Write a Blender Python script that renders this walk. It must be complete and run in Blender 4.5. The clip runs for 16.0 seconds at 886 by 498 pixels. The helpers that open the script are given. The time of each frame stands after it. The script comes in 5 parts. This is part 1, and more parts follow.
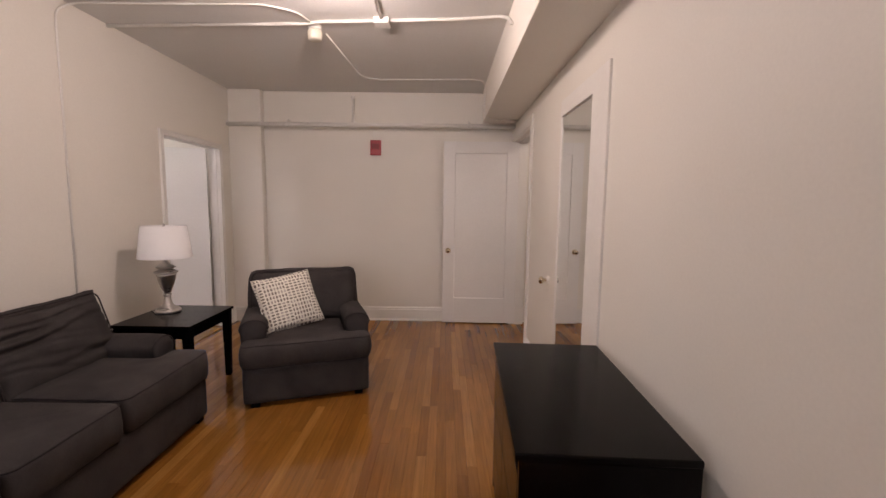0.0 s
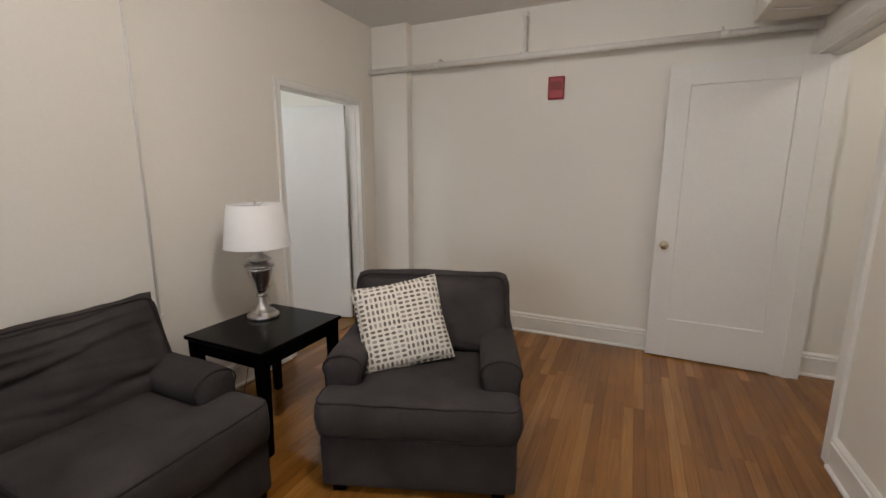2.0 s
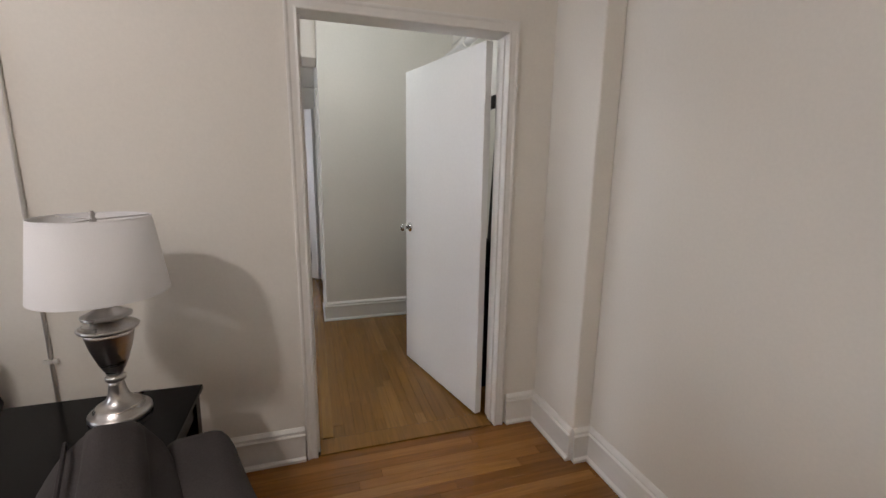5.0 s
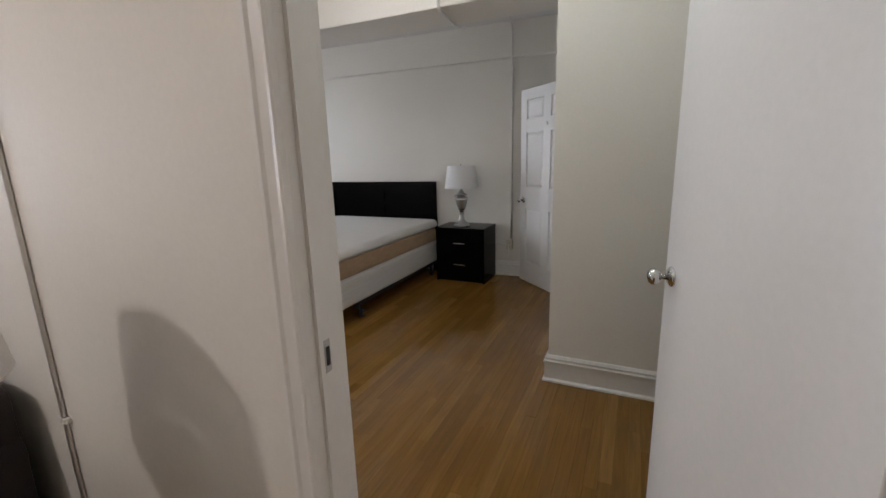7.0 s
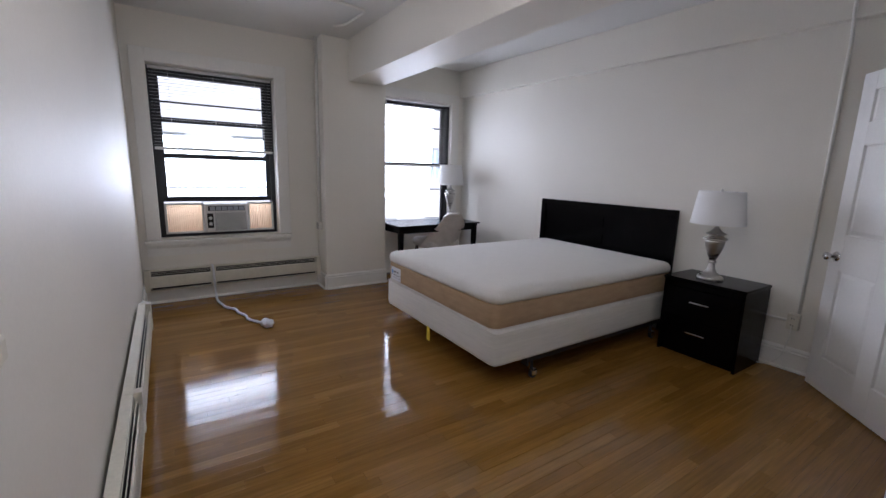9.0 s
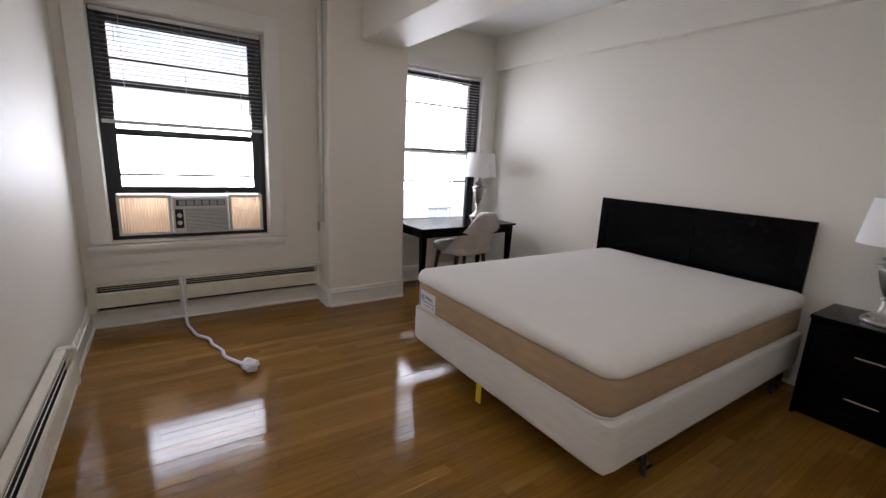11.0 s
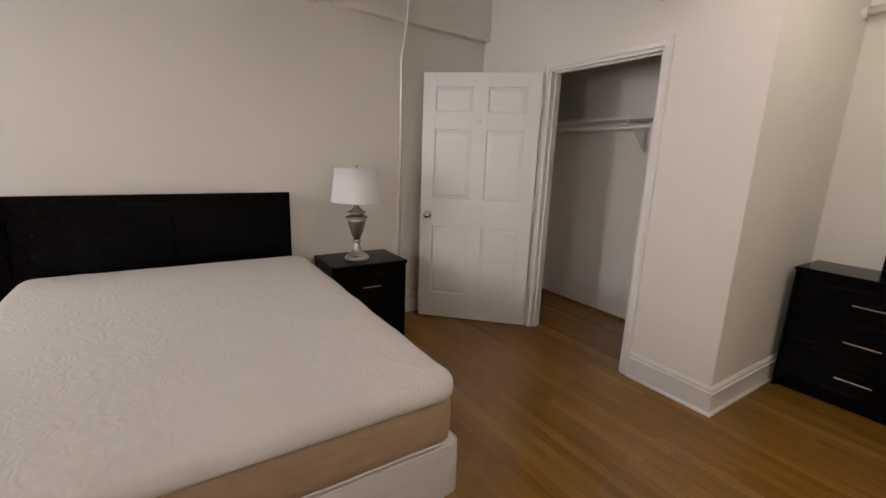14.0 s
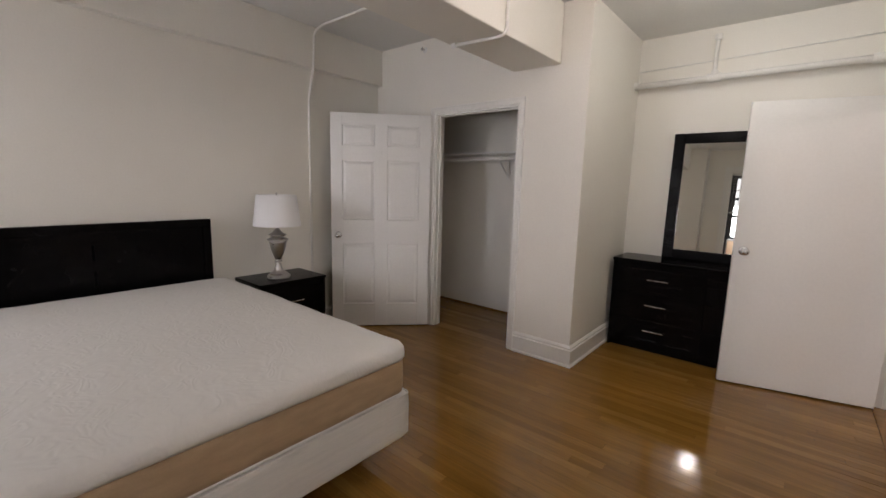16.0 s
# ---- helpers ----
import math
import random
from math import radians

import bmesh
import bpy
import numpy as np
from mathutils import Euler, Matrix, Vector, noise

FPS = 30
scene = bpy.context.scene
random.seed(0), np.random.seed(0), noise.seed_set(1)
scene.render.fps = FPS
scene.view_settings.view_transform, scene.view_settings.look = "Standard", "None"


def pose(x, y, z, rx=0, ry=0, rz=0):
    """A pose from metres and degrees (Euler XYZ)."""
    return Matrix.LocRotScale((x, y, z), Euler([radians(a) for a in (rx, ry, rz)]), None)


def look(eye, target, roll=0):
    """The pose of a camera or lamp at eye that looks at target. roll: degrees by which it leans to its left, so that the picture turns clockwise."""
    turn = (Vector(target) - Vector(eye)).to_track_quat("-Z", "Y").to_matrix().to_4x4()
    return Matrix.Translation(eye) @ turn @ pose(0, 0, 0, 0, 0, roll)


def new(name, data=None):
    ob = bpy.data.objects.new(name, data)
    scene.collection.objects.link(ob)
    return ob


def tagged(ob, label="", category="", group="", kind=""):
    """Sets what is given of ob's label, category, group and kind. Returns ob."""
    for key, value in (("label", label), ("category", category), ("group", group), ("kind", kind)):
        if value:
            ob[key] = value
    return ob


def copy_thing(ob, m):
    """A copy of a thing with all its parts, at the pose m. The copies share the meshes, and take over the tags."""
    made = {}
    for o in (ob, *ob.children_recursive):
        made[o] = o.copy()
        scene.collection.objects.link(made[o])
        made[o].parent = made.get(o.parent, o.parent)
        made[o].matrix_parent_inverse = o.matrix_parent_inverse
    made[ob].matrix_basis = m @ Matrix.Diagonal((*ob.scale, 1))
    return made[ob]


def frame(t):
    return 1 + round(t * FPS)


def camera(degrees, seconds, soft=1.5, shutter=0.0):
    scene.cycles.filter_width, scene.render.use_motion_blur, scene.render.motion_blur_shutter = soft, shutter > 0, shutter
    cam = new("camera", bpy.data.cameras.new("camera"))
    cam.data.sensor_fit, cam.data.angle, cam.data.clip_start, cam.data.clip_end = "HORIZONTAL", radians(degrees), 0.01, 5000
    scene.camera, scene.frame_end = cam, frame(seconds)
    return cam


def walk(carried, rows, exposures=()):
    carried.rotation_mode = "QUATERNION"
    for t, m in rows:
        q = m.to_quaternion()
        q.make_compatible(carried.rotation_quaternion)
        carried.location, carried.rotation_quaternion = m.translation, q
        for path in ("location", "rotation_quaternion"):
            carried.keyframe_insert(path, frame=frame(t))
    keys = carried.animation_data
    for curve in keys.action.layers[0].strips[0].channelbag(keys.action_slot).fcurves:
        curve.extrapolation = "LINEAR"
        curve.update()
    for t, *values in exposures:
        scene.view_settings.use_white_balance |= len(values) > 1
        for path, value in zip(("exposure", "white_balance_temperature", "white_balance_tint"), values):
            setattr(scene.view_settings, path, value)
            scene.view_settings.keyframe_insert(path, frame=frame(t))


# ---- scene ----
cam = camera(92.9, 16.0)
PATH = [
    (0, (0.195, 0.861, 1.433), (0.189, 2.851, 1.226), 0.7),
    (0.5, (0.238, 1.139, 1.449), (-0.229, 3.061, 1.153), 2.0),
    (1, (0.193, 1.46, 1.442), (-0.529, 3.294, 1.1), 1.6),
    (1.5, (0.064, 1.872, 1.431), (-0.665, 3.702, 1.083), 0.8),
    (2, (0.01, 2.332, 1.435), (-0.8, 4.124, 1.074), 0.2),
    (2.5, (-0.017, 2.797, 1.407), (-0.899, 4.556, 1.046), 0.4),
    (3, (-0.016, 3.206, 1.412), (-1.056, 4.874, 1.04), 0.4),
    (4.2, (-0.05, 4.22, 1.418), (-1.715, 5.26, 1.03), 0.4),
    (5.5, (-0.748, 4.977, 1.423), (-2.689, 5.243, 1.024), 0.5),
    (6, (-1.064, 5.15, 1.427), (-3.019, 5.063, 1.015), -0.4),
    (6.5, (-1.429, 5.207, 1.409), (-3.357, 4.871, 0.999), -0.8),
    (7, (-1.785, 5.264, 1.387), (-3.56, 4.446, 0.962), -1.6),
    (7.5, (-2.068, 5.206, 1.37), (-3.689, 4.113, 0.949), 0.0),
    (8, (-2.338, 5.129, 1.356), (-3.703, 3.725, 0.949), -1.1),
    (8.5, (-2.559, 5.1, 1.388), (-3.648, 3.46, 1.036), 1.3),
    (11, (-2.979, 3.947, 1.382), (-4.069, 2.324, 0.962), 2.9),
    (11.5, (-3.054, 3.628, 1.364), (-4.476, 2.279, 0.97), 3.0),
    (12, (-3.121, 3.326, 1.362), (-4.908, 2.509, 0.989), 2.9),
    (12.5, (-3.154, 3.021, 1.362), (-5.094, 2.746, 0.962), 2.6),
    (13, (-3.274, 2.788, 1.397), (-5.22, 2.861, 0.942), 2.1),
    (13.5, (-3.323, 2.562, 1.373), (-5.124, 3.319, 0.947), 2.5),
    (14, (-3.275, 2.324, 1.396), (-4.908, 3.397, 0.967), 2.2),
    (14.5, (-3.183, 2.204, 1.395), (-4.718, 3.415, 0.972), 2.1),
    (15, (-3.06, 2.036, 1.427), (-4.579, 3.272, 1.021), 0.5),
    (15.5, (-3.001, 1.892, 1.431), (-4.427, 3.257, 1.107), 0.9),
    (16, (-2.992, 1.732, 1.407), (-4.259, 3.25, 1.106), 1.5),
]
# stops, kelvin and tint by which the film's own camera adapts on its way
BALANCE = [(0.0, -0.19, 6800, 28), (1.0, -0.01, 6500, 17), (2.0, -0.10, 6150, 12), (3.0, -0.09, 5950, 14), (5.5, -0.04, 6000, 15), (7.0, -0.08, 6000, 15), (8.0, 0.10, 5800, 21), (8.5, -0.06, 5650, 20), (11.0, 0.0, 6200, 20), (12.0, -0.06, 6950, 22), (12.5, -0.08, 6850, 19), (13.0, 0.08, 7400, 24), (14.0, 0.10, 7000, 23), (15.0, 0.02, 6600, 21), (16.0, -0.04, 6600, 20)]
walk(cam, [(t, look(eye, target, roll)) for t, eye, target, roll in PATH], BALANCE)

# ---- light: sky, sun, lamps ----
world = bpy.data.worlds.new("sky")
scene.world = world
world.use_nodes = True
wn = world.node_tree.nodes
sky = wn.new("ShaderNodeTexSky")
sky.sky_type, sky.sun_disc = "NISHITA", False
sky.sun_elevation, sky.sun_rotation = radians(30), radians(10)
wn["Background"].inputs["Strength"].default_value = 0.15
world.node_tree.links.new(sky.outputs[0], wn["Background"].inputs["Color"])


def lamp(name, kind, m, energy, color, **settings):
    data = bpy.data.lights.new(name, kind)
    data.energy, data.color = energy, color
    for key, value in settings.items():
        setattr(data, key, value)
    ob = new(name, data)
    ob.matrix_world = m
    return ob


# the sun stands behind the house and lights the building across the street
lamp("sun", "SUN", look((5, 28, 16.4), (0, 0, 0)), 4.4, (1.0, 0.95, 0.88), angle=radians(0.5))
# area lamps added at each window opening, standing in for its sky light
for wx, wy, wz, wide, high, power in ((-3.22, -0.305, 1.34, 1.02, 0.66, 11.5), (-5.46, -0.305, 1.62, 0.98, 1.24, 18), (-1.0, -0.305, 1.64, 1.08, 1.25, 12)):
    lamp("window_light", "AREA", look((wx, wy, wz), (wx, 1, wz - 0.10)), power, (0.92, 0.955, 1.0), shape="RECTANGLE", size=wide, size_y=high, spread=radians(145))
# the ceiling lamps of living room, bedroom, its entry and corridor, all out of view
lamp("ceiling_lamp_light", "POINT", pose(-0.48, 3.25, 2.58), 60, (1.0, 0.90, 0.80), shadow_soft_size=0.09)
lamp("ceiling_lamp_light", "POINT", pose(-3.66, 3.76, 2.54), 11, (1.0, 0.95, 0.89), shadow_soft_size=0.09)
lamp("ceiling_lamp_light", "POINT", pose(-3.30, 4.95, 2.54), 8, (0.93, 1.0, 0.93), shadow_soft_size=0.09)
# added lamp without a known source, brightens the corridor beyond the doorway
lamp("ceiling_lamp_light", "POINT", pose(1.74, 4.6, 2.52), 14, (1.0, 0.92, 0.80), shadow_soft_size=0.09)


# ---- materials ----
def material(name, color, rough=0.6, metal=0.0, vary=0.06, scale=6.0, grain=120.0, bump=0.0, coat=0.0, spec=0.5, stretch=(1, 1, 1), dark=None, emit=0.0, distort=0.0):
    """A surface with colour variation at two scales and fine relief."""
    m = bpy.data.materials.new(name)
    m.use_nodes = True
    n, link = m.node_tree.nodes, m.node_tree.links.new
    b = n["Principled BSDF"]
    tc, mp = n.new("ShaderNodeTexCoord"), n.new("ShaderNodeMapping")
    mp.inputs["Scale"].default_value = stretch
    link(tc.outputs["Object"], mp.inputs["Vector"])
    big, fine = n.new("ShaderNodeTexNoise"), n.new("ShaderNodeTexNoise")
    big.inputs["Scale"].default_value, fine.inputs["Scale"].default_value = scale, grain
    big.inputs["Detail"].default_value, fine.inputs["Detail"].default_value = 4, 3
    big.inputs["Distortion"].default_value = distort
    for t in (big, fine):
        link(mp.outputs["Vector"], t.inputs["Vector"])
    both = n.new("ShaderNodeMath")
    both.operation = "MULTIPLY_ADD"
    both.inputs[1].default_value = 0.45
    link(fine.outputs["Fac"], both.inputs[0])
    half = n.new("ShaderNodeMath")
    half.operation = "MULTIPLY"
    half.inputs[1].default_value = 0.55
    link(big.outputs["Fac"], half.inputs[0])
    link(half.outputs[0], both.inputs[2])
    ramp = n.new("ShaderNodeValToRGB")
    lo = dark or tuple(c * (1 - 2 * vary) for c in color)
    hi = tuple(min(1, c * (1 + vary)) for c in color)
    ramp.color_ramp.elements[0].position, ramp.color_ramp.elements[1].position = 0.32, 0.66
    ramp.color_ramp.elements[0].color, ramp.color_ramp.elements[1].color = (*lo, 1), (*hi, 1)
    link(both.outputs[0], ramp.inputs["Fac"])
    link(ramp.outputs["Color"], b.inputs["Base Color"])
    rr = n.new("ShaderNodeMapRange")
    rr.inputs["To Min"].default_value, rr.inputs["To Max"].default_value = max(0.02, rough - 0.07), min(1, rough + 0.07)
    link(big.outputs["Fac"], rr.inputs["Value"])
    link(rr.outputs[0], b.inputs["Roughness"])
    b.inputs["Metallic"].default_value, b.inputs["Specular IOR Level"].default_value = metal, spec
    b.inputs["Coat Weight"].default_value, b.inputs["Coat Roughness"].default_value = coat, 0.12
    if bump:
        bp = n.new("ShaderNodeBump")
        bp.inputs["Strength"].default_value, bp.inputs["Distance"].default_value = bump, 0.004
        link(both.outputs[0], bp.inputs["Height"])
        link(bp.outputs["Normal"], b.inputs["Normal"])
    if emit:
        b.inputs["Emission Color"].default_value, b.inputs["Emission Strength"].default_value = (*color, 1), emit
    return m


def wood_floor(name, tones, grain_scale=(1.6, 34, 34)):
    """Varnished oak strips: each strip has its own tone, with grain along its length."""
    m = bpy.data.materials.new(name)
    m.use_nodes = True
    n, link = m.node_tree.nodes, m.node_tree.links.new
    b = n["Principled BSDF"]
    tc, info, geo = n.new("ShaderNodeTexCoord"), n.new("ShaderNodeObjectInfo"), n.new("ShaderNodeNewGeometry")
    add = n.new("ShaderNodeMath")
    link(info.outputs["Random"], add.inputs[0])
    link(geo.outputs["Random Per Island"], add.inputs[1])
    one = n.new("ShaderNodeMath")
    one.operation = "FRACT"
    link(add.outputs[0], one.inputs[0])
    shift = n.new("ShaderNodeVectorMath")
    shift.operation = "MULTIPLY_ADD"
    comb = n.new("ShaderNodeCombineXYZ")
    for k in range(3):
        link(one.outputs[0], comb.inputs[k])
    link(comb.outputs[0], shift.inputs[0])
    shift.inputs[1].default_value = (37, 53, 11)
    link(tc.outputs["Object"], shift.inputs[2])
    mp = n.new("ShaderNodeMapping")
    mp.inputs["Scale"].default_value = grain_scale
    link(shift.outputs[0], mp.inputs["Vector"])
    grain = n.new("ShaderNodeTexNoise")
    grain.inputs["Scale"].default_value, grain.inputs["Detail"].default_value, grain.inputs["Distortion"].default_value = 2.2, 6, 0.6
    link(mp.outputs["Vector"], grain.inputs["Vector"])
    tone = n.new("ShaderNodeValToRGB")
    e = tone.color_ramp.elements
    e[0].color, e[1].color = (*tones[0], 1), (*tones[3], 1)
    e.new(0.45).color = (*tones[1], 1)
    e.new(0.8).color = (*tones[2], 1)
    link(one.outputs[0], tone.inputs["Fac"])
    gr = n.new("ShaderNodeMapRange")
    gr.inputs["From Min"].default_value, gr.inputs["From Max"].default_value = 0.3, 0.7
    gr.inputs["To Min"].default_value, gr.inputs["To Max"].default_value = 0.80, 1.12
    link(grain.outputs["Fac"], gr.inputs["Value"])
    wear = n.new("ShaderNodeTexNoise")
    wear.inputs["Scale"].default_value, wear.inputs["Detail"].default_value = 1.4, 5
    link(geo.outputs["Position"], wear.inputs["Vector"])
    wr = n.new("ShaderNodeMapRange")
    wr.inputs["From Min"].default_value, wr.inputs["From Max"].default_value = 0.3, 0.7
    wr.inputs["To Min"].default_value, wr.inputs["To Max"].default_value = 0.86, 1.08
    link(wear.outputs["Fac"], wr.inputs["Value"])
    mul = n.new("ShaderNodeMath")
    mul.operation = "MULTIPLY"
    link(gr.outputs[0], mul.inputs[0])
    link(wr.outputs[0], mul.inputs[1])
    col = n.new("ShaderNodeVectorMath")
    col.operation = "SCALE"
    link(tone.outputs["Color"], col.inputs[0])
    link(mul.outputs[0], col.inputs["Scale"])
    link(col.outputs[0], b.inputs["Base Color"])
    ro = n.new("ShaderNodeMapRange")
    ro.inputs["To Min"].default_value, ro.inputs["To Max"].default_value = 0.05, 0.12
    link(wear.outputs["Fac"], ro.inputs["Value"])
    link(ro.outputs[0], b.inputs["Roughness"])
    bp = n.new("ShaderNodeBump")
    bp.inputs["Strength"].default_value, bp.inputs["Distance"].default_value = 0.06, 0.002
    link(grain.outputs["Fac"], bp.inputs["Height"])
    link(bp.outputs["Normal"], b.inputs["Normal"])
    return m


PAINT = material("wall_paint", (0.80, 0.765, 0.69), 0.55, vary=0.02, scale=1.3, grain=90, bump=0.035)
CEIL = material("ceiling_paint", (0.76, 0.75, 0.72), 0.7, vary=0.025, scale=1.1, grain=70, bump=0.04)
TRIM = material("trim_gloss_white", (0.80, 0.78, 0.73), 0.32, vary=0.02, scale=3, grain=40, bump=0.05)
DOORW = material("door_white", (0.80, 0.785, 0.75), 0.38, vary=0.02, scale=2, grain=50, bump=0.05)
PIPE = material("painted_pipe", (0.79, 0.77, 0.72), 0.42, vary=0.04, scale=9, grain=80, bump=0.08)
HONEY = ((0.215, 0.100, 0.016), (0.250, 0.121, 0.021), (0.268, 0.133, 0.025), (0.315, 0.166, 0.036))
AMBER = ((0.215, 0.082, 0.013), (0.262, 0.107, 0.018), (0.290, 0.124, 0.023), (0.370, 0.172, 0.038))
OAK = wood_floor("honey_varnished_oak", HONEY)
OAKR = wood_floor("amber_varnished_oak", AMBER)
OAK_Y = wood_floor("amber_varnished_oak_lengthwise", AMBER, (34, 1.6, 34))
SUB = material("floor_gap_dark", (0.035, 0.018, 0.008), 0.8)
BLACK = material("black_stained_wood", (0.0026, 0.0023, 0.0025), 0.20, vary=0.22, scale=4, grain=40, stretch=(1, 6, 6), bump=0.012, spec=0.10)
GREY = material("charcoal_upholstery", (0.047, 0.0405, 0.039), 0.95, vary=0.25, scale=5, grain=420, bump=0.35, spec=0.2)
GREYD = material("charcoal_welt", (0.030, 0.0255, 0.0255), 0.95, vary=0.2, grain=300, spec=0.2)
NICKEL = material("brushed_nickel", (0.52, 0.50, 0.48), 0.29, metal=1.0, vary=0.06, scale=4, grain=60, stretch=(1, 1, 10))
CHROME = material("satin_chrome", (0.70, 0.70, 0.70), 0.15, metal=1.0, vary=0.03)
BRASS = material("polished_brass", (0.66, 0.57, 0.42), 0.22, metal=1.0, vary=0.05)
BLACKM = material("black_metal_paint", (0.014, 0.014, 0.016), 0.4, vary=0.2)
TICK = material("white_mattress_knit", (0.725, 0.70, 0.66), 0.9, vary=0.015, scale=7, grain=90, spec=0.2, distort=1.2)
tn, tl = TICK.node_tree.nodes, TICK.node_tree.links.new
swirl, wave, rise = tn.new("ShaderNodeTexNoise"), tn.new("ShaderNodeMath"), tn.new("ShaderNodeBump")
swirl.inputs["Scale"].default_value, swirl.inputs["Detail"].default_value, swirl.inputs["Distortion"].default_value = 8.0, 1.0, 1.6
scaled = tn.new("ShaderNodeMath")
scaled.operation, wave.operation = "MULTIPLY", "SINE"
scaled.inputs[1].default_value = 30.0
tl(tn["Texture Coordinate"].outputs["Object"], swirl.inputs["Vector"])
tl(swirl.outputs["Fac"], scaled.inputs[0])
tl(scaled.outputs[0], wave.inputs[0])
rise.inputs["Strength"].default_value, rise.inputs["Distance"].default_value = 0.15, 0.003
tl(wave.outputs[0], rise.inputs["Height"])
tl(rise.outputs["Normal"], tn["Principled BSDF"].inputs["Normal"])
TAN = material("tan_mattress_border", (0.44, 0.31, 0.19), 0.9, vary=0.09, scale=8, grain=220, bump=0.3, spec=0.2, stretch=(1, 1, 4))
BOXW = material("white_box_spring_cloth", (0.72, 0.695, 0.65), 0.85, vary=0.05, scale=5, grain=60, bump=0.8, stretch=(1, 1, 12), spec=0.2)
RED = material("red_alarm_paint", (0.34, 0.015, 0.02), 0.35, vary=0.1)
LINEN = material("beige_linen", (0.62, 0.57, 0.53), 0.95, vary=0.08, scale=12, grain=320, bump=0.3, spec=0.2)
PLASTIC = material("white_plastic", (0.72, 0.71, 0.68), 0.4, vary=0.03)
AGED = material("ivory_aged_paint", (0.70, 0.66, 0.55), 0.45, vary=0.06, scale=7, grain=60, bump=0.08)
DARKGAP = material("dark_slot", (0.02, 0.018, 0.016), 0.8, vary=0.2)
# near-black colour for the shade inside the headboard slots
SHADOWGAP = material("recess_shade_black", (0.0012, 0.0011, 0.0012), 0.9, vary=0.1, spec=0.05)
YELLOW = material("yellow_tag", (0.75, 0.58, 0.03), 0.5)


def mirror_material():
    m = bpy.data.materials.new("mirror_silver")
    m.use_nodes = True
    b = m.node_tree.nodes["Principled BSDF"]
    b.inputs["Base Color"].default_value = (0.86, 0.87, 0.85, 1)
    b.inputs["Metallic"].default_value, b.inputs["Roughness"].default_value = 1.0, 0.015
    return m


def glass_material():
    m = bpy.data.materials.new("window_glass")
    m.use_nodes = True
    b = m.node_tree.nodes["Principled BSDF"]
    b.inputs["Base Color"].default_value, b.inputs["Roughness"].default_value = (0.96, 0.98, 0.97, 1), 0.0
    b.inputs["Transmission Weight"].default_value, b.inputs["IOR"].default_value = 1.0, 1.02
    return m


def shade_material():
    m = material("white_lamp_shade", (0.82, 0.81, 0.80), 0.9, vary=0.02, scale=5, grain=300, bump=0.1, spec=0.1)
    m.node_tree.nodes["Principled BSDF"].inputs["Subsurface Weight"].default_value = 0.15
    m.node_tree.nodes["Principled BSDF"].inputs["Subsurface Radius"].default_value = (0.01, 0.01, 0.01)
    return m


MIRROR, GLASS, SHADE = mirror_material(), glass_material(), shade_material()


# ---- building blocks ----
def part(name, bm, mat, parent=None, label="", smooth=False):
    """Links a bmesh as one mesh object, under a thing or a part where one is given."""
    me = bpy.data.meshes.new(name)
    bm.normal_update()
    bm.to_mesh(me)
    bm.free()
    me.materials.append(mat)
    if smooth:
        for p in me.polygons:
            p.use_smooth = True
    ob = new(name, me)
    if parent:
        ob.parent = parent
    if label:
        ob["label"] = label
    return ob


def thing(name, m, label, category, group="", kind=""):
    ob = new(name)
    ob.empty_display_size = 0.1
    ob.matrix_world = m
    return tagged(ob, label, category, group, kind)


def box(x0, x1, y0, y1, z0, z1, r=0.0, seg=2, bm=None):
    """A box between two corners, its edges rounded by r; added to bm where one is given."""
    b = bmesh.new()
    vs = bmesh.ops.create_cube(b, size=1)["verts"]
    for v in vs:
        v.co = Vector(((x0 + x1) / 2 + v.co.x * (x1 - x0), (y0 + y1) / 2 + v.co.y * (y1 - y0), (z0 + z1) / 2 + v.co.z * (z1 - z0)))
    if r:
        r = min(r, 0.49 * min(x1 - x0, y1 - y0, z1 - z0))
        bmesh.ops.bevel(b, geom=list(b.edges), offset=r, segments=seg, profile=0.5, affect="EDGES")
    return merge(bm, b)


def merge(bm, other, m=None):
    """Adds other to bm (by way of the pose m) and returns the sum."""
    if m is not None:
        bmesh.ops.transform(other, matrix=m, verts=other.verts)
    if bm is None:
        return other
    me = bpy.data.meshes.new("t")
    other.to_mesh(me)
    other.free()
    bm.from_mesh(me)
    bpy.data.meshes.remove(me)
    return bm


def lathe(profile, seg=32, bm=None, m=None, close=True):
    """A turned body: profile of (radius, z) from the bottom up."""
    b = bmesh.new()
    rings = []
    for r, z in profile:
        rings.append([b.verts.new((r * math.cos(2 * math.pi * k / seg), r * math.sin(2 * math.pi * k / seg), z)) for k in range(seg)])
    for lo, hi in zip(rings, rings[1:]):
        for k in range(seg):
            b.faces.new((lo[k], lo[(k + 1) % seg], hi[(k + 1) % seg], hi[k]))
    if close:
        b.faces.new(rings[0][::-1])
        b.faces.new(rings[-1])
    return merge(bm, b, m)


